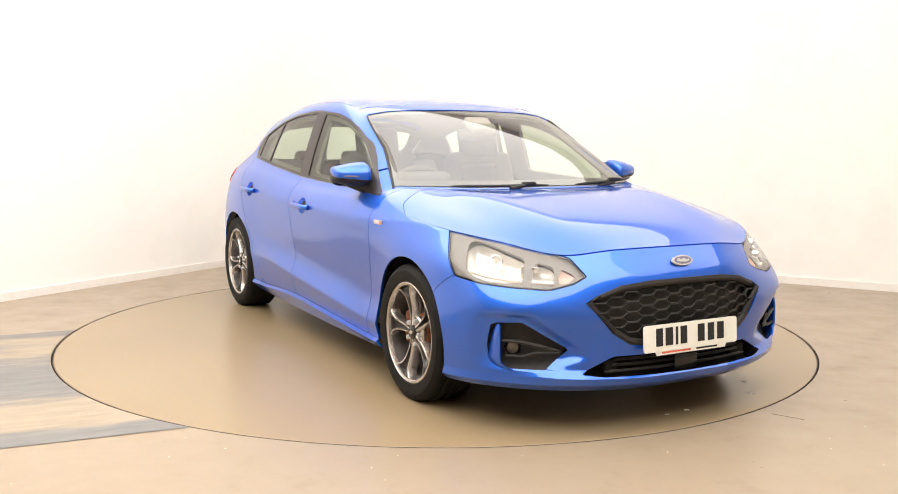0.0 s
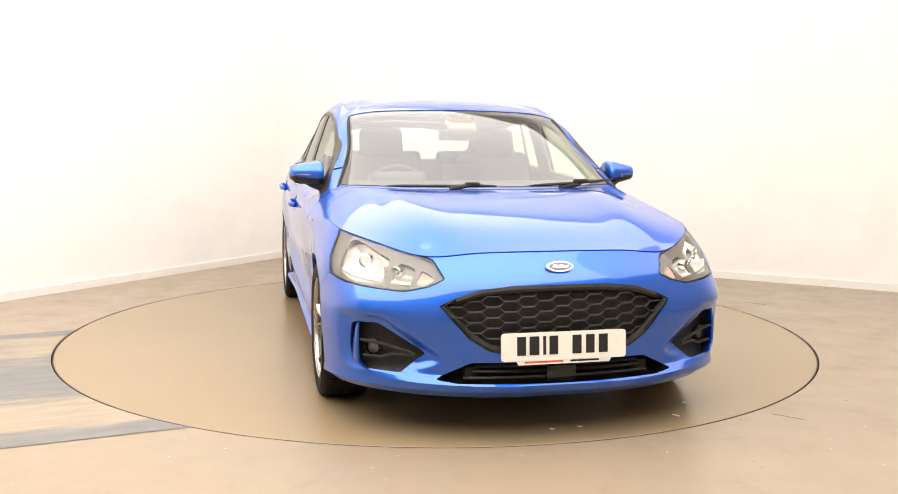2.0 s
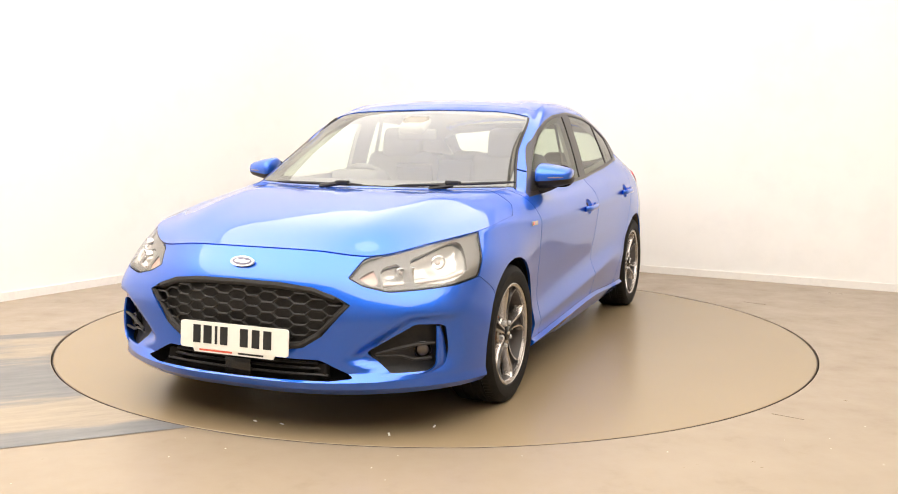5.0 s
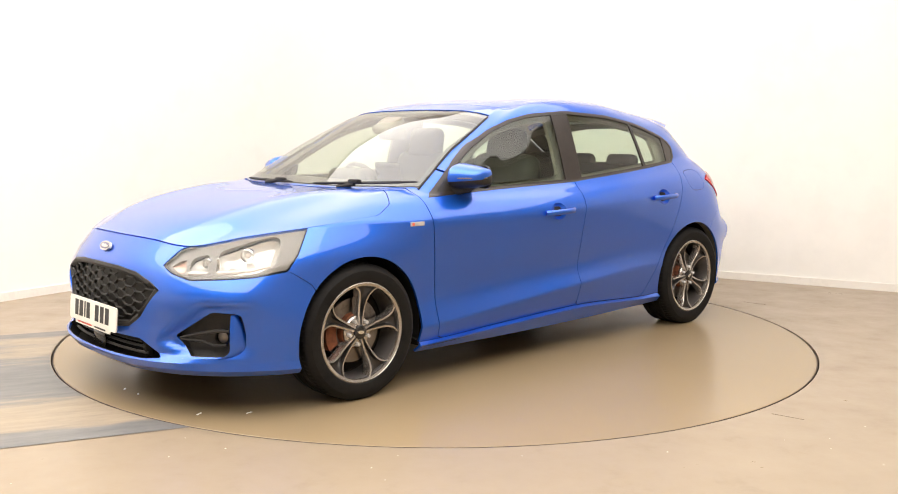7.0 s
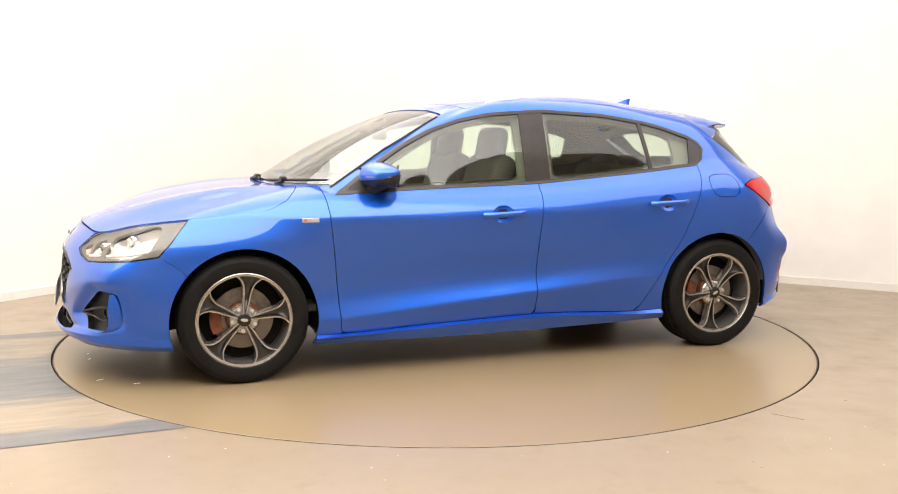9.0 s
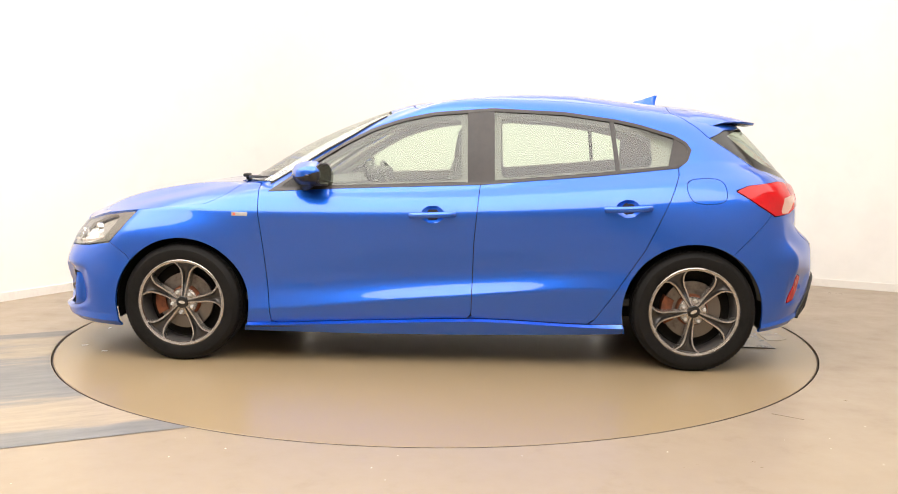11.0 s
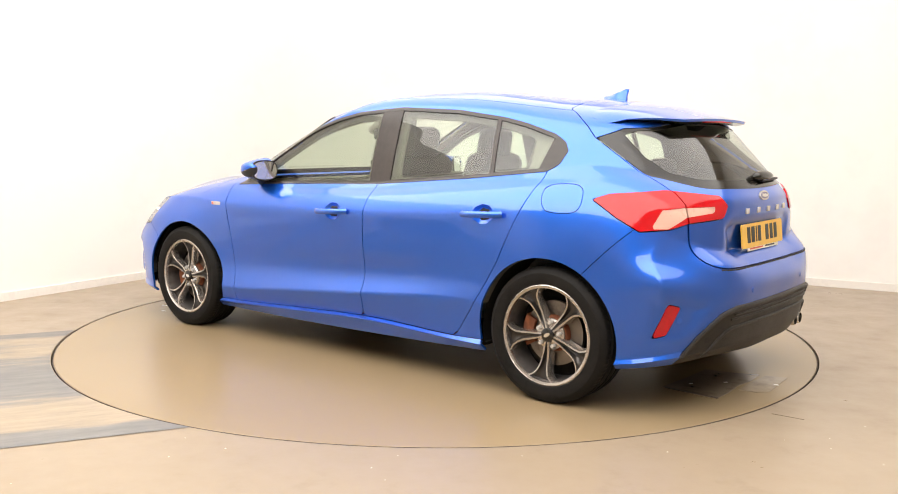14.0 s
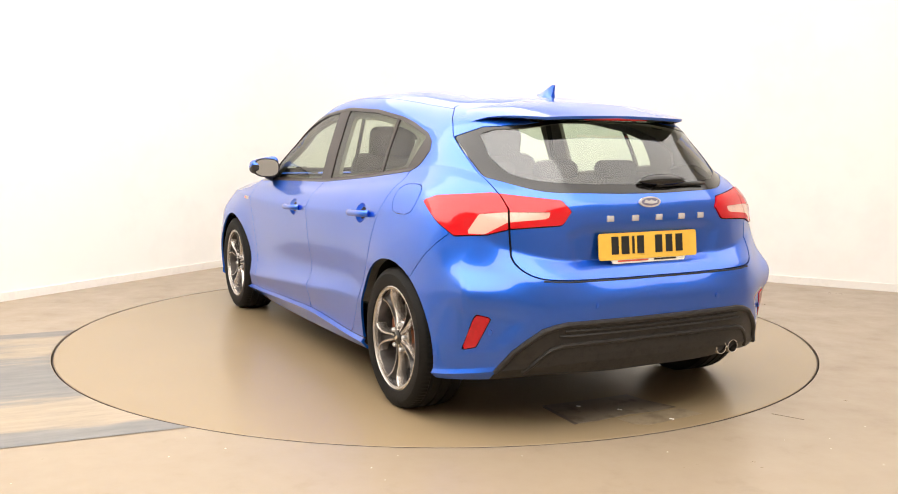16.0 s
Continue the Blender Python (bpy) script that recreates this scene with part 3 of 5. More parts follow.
def smooth_outline(pts, per=5, sharp=()):
    """A closed outline rounded through its corners."""
    n = len(pts)
    out = []
    for i in range(n):
        p0, p1, p2, p3 = (np.array(pts[(i + k) % n], float) for k in (-1, 0, 1, 2))
        t1 = (p2 - p0) * 0.5 * (0 if i in sharp else 1)
        t2 = (p3 - p1) * 0.5 * (0 if (i + 1) % n in sharp else 1)
        ln = np.linalg.norm(p2 - p1)
        t1 = t1 * min(1, ln / (np.linalg.norm(t1) + 1e-9))
        t2 = t2 * min(1, ln / (np.linalg.norm(t2) + 1e-9))
        for k in range(per):
            s = k / per
            out.append(tuple((2 * s**3 - 3 * s**2 + 1) * p1 + (s**3 - 2 * s**2 + s) * t1 + (-2 * s**3 + 3 * s**2) * p2 + (s**3 - s**2) * t2))
    return out


def line_x(pts):
    """x of a broken line at the height z."""
    zs, xs = [p[1] for p in pts], [p[0] for p in pts]
    return lambda z: float(np.interp(z, zs, xs))


def shell_bm(shell, both=False, push=0.0, flange=0.012, right=False):
    """A panel as a bmesh, with its edges folded inwards; both: joined with its mirror image; right: the mirror image alone."""
    verts, faces = shell
    bm = bmesh.new()

    def put(sign):
        vs = [bm.verts.new((v[0], sign * v[1], v[2])) for v in verts]
        for fc in faces:
            idx = list(dict.fromkeys(fc if sign > 0 else fc[::-1]))
            try:
                if len(idx) > 2:
                    bm.faces.new([vs[i] for i in idx])
            except ValueError:
                pass
    if not right:
        put(1)
    if both or right:
        put(-1)
    bmesh.ops.remove_doubles(bm, verts=bm.verts, dist=2e-4)
    bmesh.ops.dissolve_degenerate(bm, edges=bm.edges, dist=1e-5)
    bm.normal_update()
    if push:
        for v, n in [(v, v.normal.copy()) for v in bm.verts]:
            v.co += n * push
    if flange:
        edge = [e for e in bm.edges if e.is_boundary]
        vset = {v for e in edge for v in e.verts}
        inner = {v: bm.verts.new(v.co - v.normal * flange) for v in vset}
        for e in edge:
            a, b = e.link_loops[0].vert, e.link_loops[0].link_loop_next.vert
            bm.faces.new((b, a, inner[a], inner[b]))
    return bm


def build_panels(car):
    shell = half_shell()
    arch = lambda x, y, z, u, v: min(math.hypot(x - 1.345, z - 0.303), math.hypot(x + 1.335, z - 0.305) - 0.002) - 0.358
    _, shell = cut(shell, arch)
    got = {}

    def take(name, f, gap=0.002):
        nonlocal shell
        got[name], shell = cut(shell, lambda *p: f(*p) + gap)
        if gap:
            _, shell = cut(shell, lambda *p: f(*p) - gap)

    # glazing
    edge = lambda v: float(np.interp(v, (10, 11, 12), (5.2, 4.75, 5.05)))
    take("windscreen", lambda x, y, z, u, v: max((10.04 - v) * .12, (v - 11.95) * .12, (u - edge(v)) * .045))
    rear = poly_dist([(11.15, 11.09), (11.59, 10.37), (11.92, 9.85), (13.65, 9.91), (15.6, 9.93), (15.6, 12.0), (14.14, 12.0), (12.06, 11.67)])
    take("rear_glass", lambda x, y, z, u, v: rear(u, v) * .12 if x < -1.2 else 1)
    dlo = poly_dist([(.893, .905), (.77, .99), (.637, 1.081), (.503, 1.164), (.344, 1.243), (.182, 1.296), (.016, 1.329), (-.293, 1.352), (-.67, 1.334), (-.954, 1.295), (-1.075, 1.268),
                     (-1.245, 1.217), (-1.31, 1.18), (-1.335, 1.14), (-1.31, 1.08), (-1.26, 1.045), (-.83, 1.0), (-.24, .951), (.54, .923)])
    take("dlo", lambda x, y, z, u, v: dlo(x, z) if 5 < u < 11.5 else 1, 0)
    # openings of nose and tail
    corner = line_x([(1.63, .79), (1.60, .80), (1.40, .822), (1.218, .839), (1.127, .882), (1.05, .945), (1.04, 1.0)])
    take("bonnet", lambda x, y, z, u, v: max((7 - v) * .09, corner(z) - x, (v - 9.92) * .2))
    lamp = poly_dist([(-1.64, .642), (-1.535, .71), (-1.074, .80), (-.775, .81), (-.81, .694), (-.863, .628), (-1.046, .608), (-1.443, .59), (-1.57, .612)])
    take("headlamp", lambda x, y, z, u, v: lamp(y - x, z) if x > 1.4 else 1)
    grille = poly_dist([(-.2, .626), (.195, .621), (.33, .606), (.43, .572), (.488, .541), (.375, .412), (.296, .362), (.2, .35), (-.2, .35)])
    take("grille", lambda x, y, z, u, v: grille(y, z) if x > 2 else 1, 0.0)
    low = poly_dist([(-.2, .318), (.365, .318), (.505, .250), (.42, .239), (-.2, .234)])
    take("intake", lambda x, y, z, u, v: low(y, z) if x > 2 else 1, 0.0)
    fog = poly_dist([(.806, .448), (.79, .458), (.713, .462), (.528, .345), (.628, .268), (.76, .272), (.80, .292), (.81, .36)])
    take("fog", lambda x, y, z, u, v: fog(y, z) if x > 1.8 else 1, 0.0)
    tail = poly_dist([(.698, .935), (.803, .960), (1.136, .977), (1.525, .948), (1.583, .905), (1.54, .849), (1.265, .836), (1.139, .812), (.947, .803), (.819, .86)])
    take("tail", lambda x, y, z, u, v: tail(-x - y, z) if x < -1.4 else 1)
    ub = lambda v: float(np.interp(v, (6.3, 8.42, 9.71, 11.09, 12.03, 12.6), (12.55, 12.4, 11.92, 11.12, 10.85, 10.9)))
    def hatch_f(x, y, z, u, v, r=.055):
        # foot and side of the tailgate meet in a round corner
        a, b = (5.97 - v) * .06 + r, (ub(v) - u) * .12 + r
        return max(min(max(a, b), 0) + math.hypot(max(a, 0), max(b, 0)) - r, x + 1.24)

    got["tail_inner"], got["tail"] = cut(got["tail"], lambda *p: hatch_f(*p) + .002)
    _, got["tail"] = cut(got["tail"], lambda *p: hatch_f(*p) - .002)
    refl = poly_dist([(1.105, .502), (1.195, .488), (1.108, .366), (1.018, .349)])
    take("reflector", lambda x, y, z, u, v: refl(-x - y, z) if x < -1.7 else 1)
    under = shell
    # panels
    take("tailgate", hatch_f)
    diff = poly_dist([(-.2, .462), (.45, .462), (.545, .438), (.645, .350), (.70, .26), (.72, .1), (-.2, .1)])
    take("diffuser", lambda x, y, z, u, v: diff(y, z) if x < -1.8 else 1, 0.001)
    rb = line_x([(-1.5, .2), (-1.5, .58), (-1.62, .70), (-1.72, .80), (-1.75, .83)])
    take("rear_bumper", lambda x, y, z, u, v: max(x - rb(z), z - .84))
    fb = line_x([(1.55, .15), (1.6, .5), (1.631, .562), (1.735, .63), (1.8, .64), (2.0, .72), (2.0, .8)])
    take("front_bumper", lambda x, y, z, u, v: max(fb(z) - x, z - .80))
    flap = poly_dist(smooth_outline([(-1.307, .985), (-1.44, .995), (-1.488, .965), (-1.48, .88), (-1.34, .872), (-1.297, .92)], 4))
    d0 = line_x([(.868, .213), (.903, .6), (.936, .882), (.95, .95)])
    d2 = line_x([(-.80, .21), (-.915, .371), (-1.082, .627), (-1.205, .883), (-1.258, 1.009), (-1.262, 1.08)])
    db = line_x([(-.193, .24), (-.205, .65), (-.235, .96)])
    take("front_door", lambda x, y, z, u, v: max(x - d0(z), db(z) - x, (2.0 - v) * .09, (v - 10.5) * .1))
    take("rear_door", lambda x, y, z, u, v: max(x - db(z), d2(z) - x, (2.0 - v) * .09, (v - 10.5) * .1))
    take("sill", lambda x, y, z, u, v: max((v - 2.0) * .09, x - 1.0, -.98 - x), 0.0015)
    take("roof", lambda x, y, z, u, v: max((12.4 - v) * .15, -1.3 - x), 0.0015)
    take("front_wing", lambda x, y, z, u, v: max(.86 - x, (v - 9.95) * .1))
    got["side_frame_right"] = shell
    take("fuel_flap", lambda x, y, z, u, v: flap(x, z) if z < 1.05 and y > .5 else 1, 0.0015)
    got["side_frame"] = shell

    # panels down the middle of the car
    for name, mat, label in (("bonnet", PAINT, "blue metallic bonnet with two raised creases"), ("front_bumper", PAINT, "blue front bumper"), ("rear_bumper", PAINT, "blue rear bumper"), ("tailgate", PAINT, "blue tailgate"),
                             ("roof", PAINT, "blue roof panel"), ("diffuser", BLACK, "black plastic rear diffuser panel")):
        part(name, shell_bm(got[name], both=True), mat, car, label, sharp=50)
    # panels on either flank
    for name, mat in (("front_wing", PAINT), ("side_frame", PAINT), ("sill", PAINT), ("fuel_flap", PAINT)):
        for right in ((False,) if name == "fuel_flap" else (False, True)):
            sh = got["side_frame_right"] if right and name == "side_frame" else got[name]
            part(name, shell_bm(sh, right=right), mat, car, sharp=50)
    for name, hx, hz in (("front_door", .008, .80), ("rear_door", -.992, .842)):
        scoop = lambda x, y, z, u, v: (math.hypot((x - hx) / .062, (z - hz) / .047) - 1) * .05
        bowl, panel = cut(got[name], scoop)
        for right in (False, True):
            s = -1 if right else 1
            door = part(name, shell_bm(panel, right=right, flange=0.012), PAINT, car, "blue door panel with a low crease", sharp=50)
            bm = shell_bm(bowl, right=right, flange=0)
            for v in bm.verts:
                r = min(1, math.hypot((v.co.x - hx) / .062, (v.co.z - hz) / .047))
                v.co.y -= s * .019 * (1 - r ** 3)
            part("handle_cup", bm, PAINT, door)
            yd = max(q[1] for q in bowl[0])
            path = [(hx + .115, s * (yd + .004), hz - .004), (hx + .09, s * (yd + .022), hz - .003), (hx, s * (yd + .028), hz), (hx - .09, s * (yd + .022), hz + .003), (hx - .115, s * (yd + .004), hz + .004)]
            bm = tube_bm([tuple(q) for q in hermite(path, 4)], .0135, 10)
            for v in bm.verts:
                v.co.z = hz + (v.co.z - hz) * 1.15
            part("handle", bm, PAINT, door, "blue pull handle")
    # dark carcass behind the panel gaps
    part("carcass", shell_bm(under, both=True, push=-.013, flange=0), SEAM, car, "black inner body behind the panel gaps")
    # glass
    part("windscreen", shell_bm(got["windscreen"], both=True, push=-.003, flange=.005), SCREEN, car, "clear windscreen, faintly green", sharp=60).visible_shadow = False
    fr_in = lambda x, y, z, u, v: max((10.19 - v) * .12, (v - 11.86) * .12, (u - edge(v) + .42) * .045)
    _, frit = cut(got["windscreen"], fr_in)
    part("screen_border", shell_bm(frit, both=True, push=-.008, flange=.0), TRIM, car, "dark printed windscreen border")
    part("rear_window", shell_bm(got["rear_glass"], both=True, push=-.004, flange=.005), REAR_GLASS, car, "tinted rear window", sharp=60).visible_shadow = False
    inner = poly_dist([(11.95, 11.35), (12.1, 10.55), (12.4, 10.22), (13.65, 10.2), (15.6, 10.2), (15.6, 11.85), (14.1, 11.85), (12.4, 11.62)])
    _, frit = cut(got["rear_glass"], lambda x, y, z, u, v: inner(u, v) * .12)
    part("rear_window_border", shell_bm(frit, both=True, push=-.001, flange=.001), GLOSS_BLACK, car, "gloss black rear window surround")
    for right in (False, True):
        ring = lambda x, y, z, u, v: dlo(x, z) + .017
        panes, trim = cut(got["dlo"], ring)
        part("window_trim", shell_bm(trim, right=right, push=.002, flange=.012), TRIM, car, "dark window surround")
        bp = lambda x, z: x + .235 - (z - 1.15) * .02
        front, panes = cut(panes, lambda x, y, z, u, v: .071 - bp(x, z))
        pillar, rest = cut(panes, lambda x, y, z, u, v: -.071 - bp(x, z))
        part("b_pillar", shell_bm(pillar, right=right, flange=.01), TRIM, car, "dark gloss pillar cover")
        hole = lambda x, y, z, u, v: max(dlo(x, z) + .040, .105 - abs(bp(x, z)), -1.13 - x)
        _, inner_frame = cut(got["dlo"], hole)
        part("inner_window_frame", shell_bm(inner_frame, right=right, push=-.045, flange=-.02), PILLAR, car, "pale grey inner pillar trim")
        tri, front = cut(front, lambda x, y, z, u, v: .665 - x + (z - 1.0) * .12)
        part("mirror_sail", shell_bm(tri, right=right, flange=.01), BLACK, car)
        bar = lambda x, z: x + .935 + (1.15 - z) * .12
        fore, aft = cut(rest, lambda x, y, z, u, v: .012 - bar(x, z))
        div, aft = cut(aft, lambda x, y, z, u, v: -.012 - bar(x, z))
        part("window_bar", shell_bm(div, right=right, flange=.01), TRIM, car)
        tip, quart = cut(aft, lambda x, y, z, u, v: x + 1.225 + (z - 1.12) * .25)
        part("quarter_trim", shell_bm(tip, right=right, flange=.01), TRIM, car)
        for nm, sh in (("front_window", front), ("rear_door_window", fore), ("quarter_window", quart)):
            part(nm, shell_bm(sh, right=right, push=-.004, flange=.004), GLASS, car, "tinted side window", sharp=60).visible_shadow = False
    return got, under


def build_lamps(car, got):
    for right in (False, True):
        s = -1 if right else 1
        # headlamp: clear lens over a silver bowl with a dark bezel
        lens = part("headlamp", shell_bm(got["headlamp"], right=right, flange=.006), LENS, car, "clear headlamp lens", sharp=60)
        lens.visible_shadow = False
        # two bright chambers and a pale tip let into a grey bezel
        big = poly_dist(smooth_outline([(-1.285, .712), (-1.02, .768), (-.925, .760), (-.935, .655), (-1.06, .626), (-1.29, .622)], 4, (0, 3, 5)))
        small = poly_dist(smooth_outline([(-1.455, .678), (-1.345, .700), (-1.345, .625), (-1.45, .622)], 4, (1, 2)))
        end = poly_dist([(-1.585, .646), (-1.495, .678), (-1.485, .622), (-1.53, .618)])
        rest = got["headlamp"]
        for nm, f, mat, deep, lab in (("main_reflector", big, REFLECTOR, .055, "bright main beam reflector"), ("inner_reflector", small, REFLECTOR, .045, "bright dipped beam reflector"), ("indicator_cell", end, TAIL_CLEAR, .015, "pale indicator cell")):
            cell, rest = cut(rest, lambda x, y, z, u, v: f(y - x, z))
            bm = shell_bm(cell, right=right, push=-.018, flange=0)
            for v in bm.verts:
                d = min(1, max(0, -f(abs(v.co.y) - v.co.x, v.co.z)) / .04)
                v.co -= v.normal * deep * (1 - (1 - d) ** 2)
            part(nm, bm, mat, lens, lab, sharp=60)
        bez = rest
        lip = poly_dist([(-1.64, .642), (-1.535, .71), (-1.074, .80), (-.775, .81), (-.81, .694), (-.863, .628), (-1.046, .608), (-1.443, .59), (-1.57, .612)])
        _, edge_seal = cut(got["headlamp"], lambda x, y, z, u, v: lip(y - x, z) + .007)
        part("lamp_seal", shell_bm(edge_seal, right=right, push=-.003, flange=.006), GLOSS_BLACK, lens, "black lamp seal")
        part("lamp_bezel", shell_bm(bez, right=right, push=-.012, flange=.016), BEZEL, lens, "dark grey lamp bezel")
        for cx, cy, cz, r in ((1.835, .728, .69, .030), (1.965, .622, .658, .022)):
            turn = Matrix.Translation((cx, s * cy, cz)) @ pose(0, 0, 0, 0, 0, (-90 + 36) if s > 0 else (-90 - 36))
            bm = lathe_bm([(r, 0), (r, .022), (r * .9, .026), (r * .82, .020), (r * .8, 0)], 24)
            bm.transform(turn)
            part("bulb_ring", bm, CHROME, lens, "chrome bulb surround")
            bm = bmesh.new()
            bmesh.ops.create_uvsphere(bm, u_segments=12, v_segments=8, radius=r * .36)
            bm.transform(turn @ Matrix.Translation((0, .012, 0)))
            part("bulb", bm, CLEAR_LAMP, lens)
        # chrome blade between the two chambers
        at = Matrix.Translation((1.945, s * .668, .655)) @ pose(0, 0, 0, 0, 0, 38 * s) @ pose(0, 0, 0, 0, 12, 0)
        part("chamber_blade", box_bm(.018, .012, .055, at, .004), CHROME, lens)
        # slim light bar along the foot of the lamp
        pts = [(2.045, s * .585, .615), (1.99, s * .655, .618), (1.93, s * .725, .624), (1.86, s * .785, .632), (1.79, s * .822, .650)]
        part("light_bar", tube_bm(pts, .007, 8), CLEAR_LAMP, lens, "slim daytime running light bar")
        # fog lamp pocket
        pocket = part("fog_pocket", shell_bm(got["fog"], right=right, push=-.035, flange=-.035), BLACK, car, "black plastic fog lamp pocket", sharp=40)
        prof = [(.033, -.02), (.036, .008), (.031, .012), (.028, .004)]
        bm = lathe_bm(prof, 28)
        at = Matrix.Translation((1.962, s * .722, .352)) @ pose(0, 0, 0, 0, 0, -90 + 30 * s)
        bm.transform(at)
        part("fog_lamp_ring", bm, GLOSS_BLACK, pocket)
        bm = lathe_bm([(.024, .004), (.017, .008), (.0008, .010)], 24)
        bm.transform(at)
        part("fog_lamp", bm, STEEL, pocket, "round clear fog lamp")
        bm = tube_bm([(1.965, s * .775, .385), (2.0, s * .72, .382), (2.04, s * .65, .365), (2.085, s * .575, .345)], [.006, .008, .008, .004], 8)
        part("pocket_fin", bm, BLACK, pocket)
        bm = tube_bm([(1.972, s * .765, .325), (2.0, s * .70, .318), (2.03, s * .66, .335), (2.085, s * .575, .338)], [.006, .007, .007, .004], 8)
        part("pocket_fin", bm, BLACK, pocket)
        blade = [(1.958, .783, .452), (1.966, .787, .40), (1.968, .787, .34), (1.970, .782, .295), (1.99, .757, .272), (2.04, .685, .262), (2.09, .60, .258)]
        wide = [.006, .010, .015, .020, .022, .016, .006]
        rows = []
        bm = bmesh.new()
        for (x, y, z), w in zip(hermite(blade, 4), np.interp(np.linspace(0, 6, 25), range(7), wide)):
            h = BODY.ray_cast(Vector((4, y + w, z)), Vector((-1, 0, 0)))[0]
            bx = min(h.x - .003, x - .004) if h else x - .05
            rows.append([bm.verts.new((q[0], s * q[1], q[2])) for q in ((x - .014, y - .010, z), (x, y - .005, z), (x + .003, y + .002, z), (x - .002, y + .007, z), (bx, y + w, z), (bx - .02, y + w - .012, z))])
        for p, q in zip(rows, rows[1:]):
            for k in range(6):
                bm.faces.new((p[k], p[(k + 1) % 6], q[(k + 1) % 6], q[k]))
        bm.faces.new(rows[0]), bm.faces.new(rows[-1])
        bmesh.ops.recalc_face_normals(bm, faces=bm.faces)
        part("bumper_blade", bm, PAINT, pocket, "blue fin beside the fog lamp pocket", sharp=45)
        # tail lamp
        clear = poly_dist([(1.017, .815), (1.091, .894), (1.232, .902), (1.475, .902), (1.464, .876), (1.25, .862), (1.13, .815)])
        for nm, lab in (("tail", "outer red tail lamp"), ("tail_inner", "inner red tail lamp on the tailgate")):
            w, red = cut(got[nm], lambda x, y, z, u, v: clear(-x - y, z))
            ob = part("tail_lamp", shell_bm(red, right=right, push=.006, flange=.016), RED_LENS, car, lab, sharp=50)
            part("clear_lens", shell_bm(w, right=right, push=.004, flange=.01), TAIL_CLEAR, ob, "clear ribbed section", sharp=50)
        part("rear_reflector", shell_bm(got["reflector"], right=right, push=.003, flange=.01), RED_DEEP, car, "red bumper reflector")
        for by, bz in ((.725, .43), (.315, .529)):
            bx = BODY.ray_cast(Vector((-4, by, bz)), Vector((1, 0, 0)))[0].x + .002
            bm = lathe_bm([(.0125, 0), (.0125, .002), (.0006, .003)], 20)
            bm.transform(Matrix.Translation((bx - .003, s * by, bz)) @ pose(0, 0, 0, 0, 0, 90 - s * (58 if by > .5 else 8)))
            part("parking_sensor", bm, PAINT, car)


def build_grille(car, got):
    back = part("grille", shell_bm(got["grille"], both=True, push=-.05, flange=-.05), BLACK, car, "black plastic honeycomb grille", sharp=40)

    def front_x(y, z):
        h = BODY.ray_cast(Vector((4, abs(y), z)), Vector((-1, 0, 0)))
        return h[0].x if h[0] else 2.15
    # honeycomb: raised rims of long hexagons
    inside = poly_dist([(-.488, .541), (-.43, .572), (-.33, .606), (-.195, .621), (.195, .621), (.33, .606), (.43, .572), (.488, .541), (.375, .412), (.296, .362), (.2, .35), (-.2, .35), (-.296, .362), (-.375, .412)])
    for col in range(-6, 7):
        for row in range(7):
            y, z = col * .070, .600 - row * .042 - (.021 if col % 2 else 0)
            if inside(y, z) > -.030:
                continue
            a, b, h = .0455, .0235, .0200
            hexa = [(-a, 0), (-b, h), (b, h), (a, 0), (b, -h), (-b, -h)]
            path = [(front_x(y + p, z + q) - (.017 if col % 2 else .012), y + p, z + q) for p, q in hexa]
            part("honeycomb_rim", tube_bm(path, .0048, 6, True), BLACK, back)
    # thick black surround
    ring = [(-.47, .541), (-.42, .562), (-.325, .594), (-.19, .608), (0, .611), (.19, .608), (.325, .594), (.42, .562), (.47, .541), (.365, .420), (.29, .374), (.2, .363), (-.2, .363), (-.29, .374), (-.365, .420)]
    part("grille_surround", tube_bm([(front_x(y, z) - .012, y, z) for y, z in ring], .0155, 8, True), BLACK, back)
    low = part("lower_intake", shell_bm(got["intake"], both=True, push=-.07, flange=-.07), UNDER, car, "black lower air intake", sharp=40)
    for z, w in ((.298, .345), (.275, .370), (.252, .390)):
        path = [(front_x(k * .05 * w / .4, z) - .028 , k * .05 * w / .4, z) for k in range(-8, 9)]
        part("intake_slat", tube_bm(path, .0065, 6), BLACK, low)
    for y in (-.355, .355):
        part("intake_wing", box_bm(.03, .07, .062, Matrix.Translation((2.130, y, .268)) @ pose(0, 0, 0, 0, 0, -14 if y > 0 else 14), .008), UNDER, low)
    part("radar_panel", box_bm(.012, .125, .07, Matrix.Translation((2.195, 0, .265)), .006), GLOSS_BLACK, low, "flat black sensor panel")


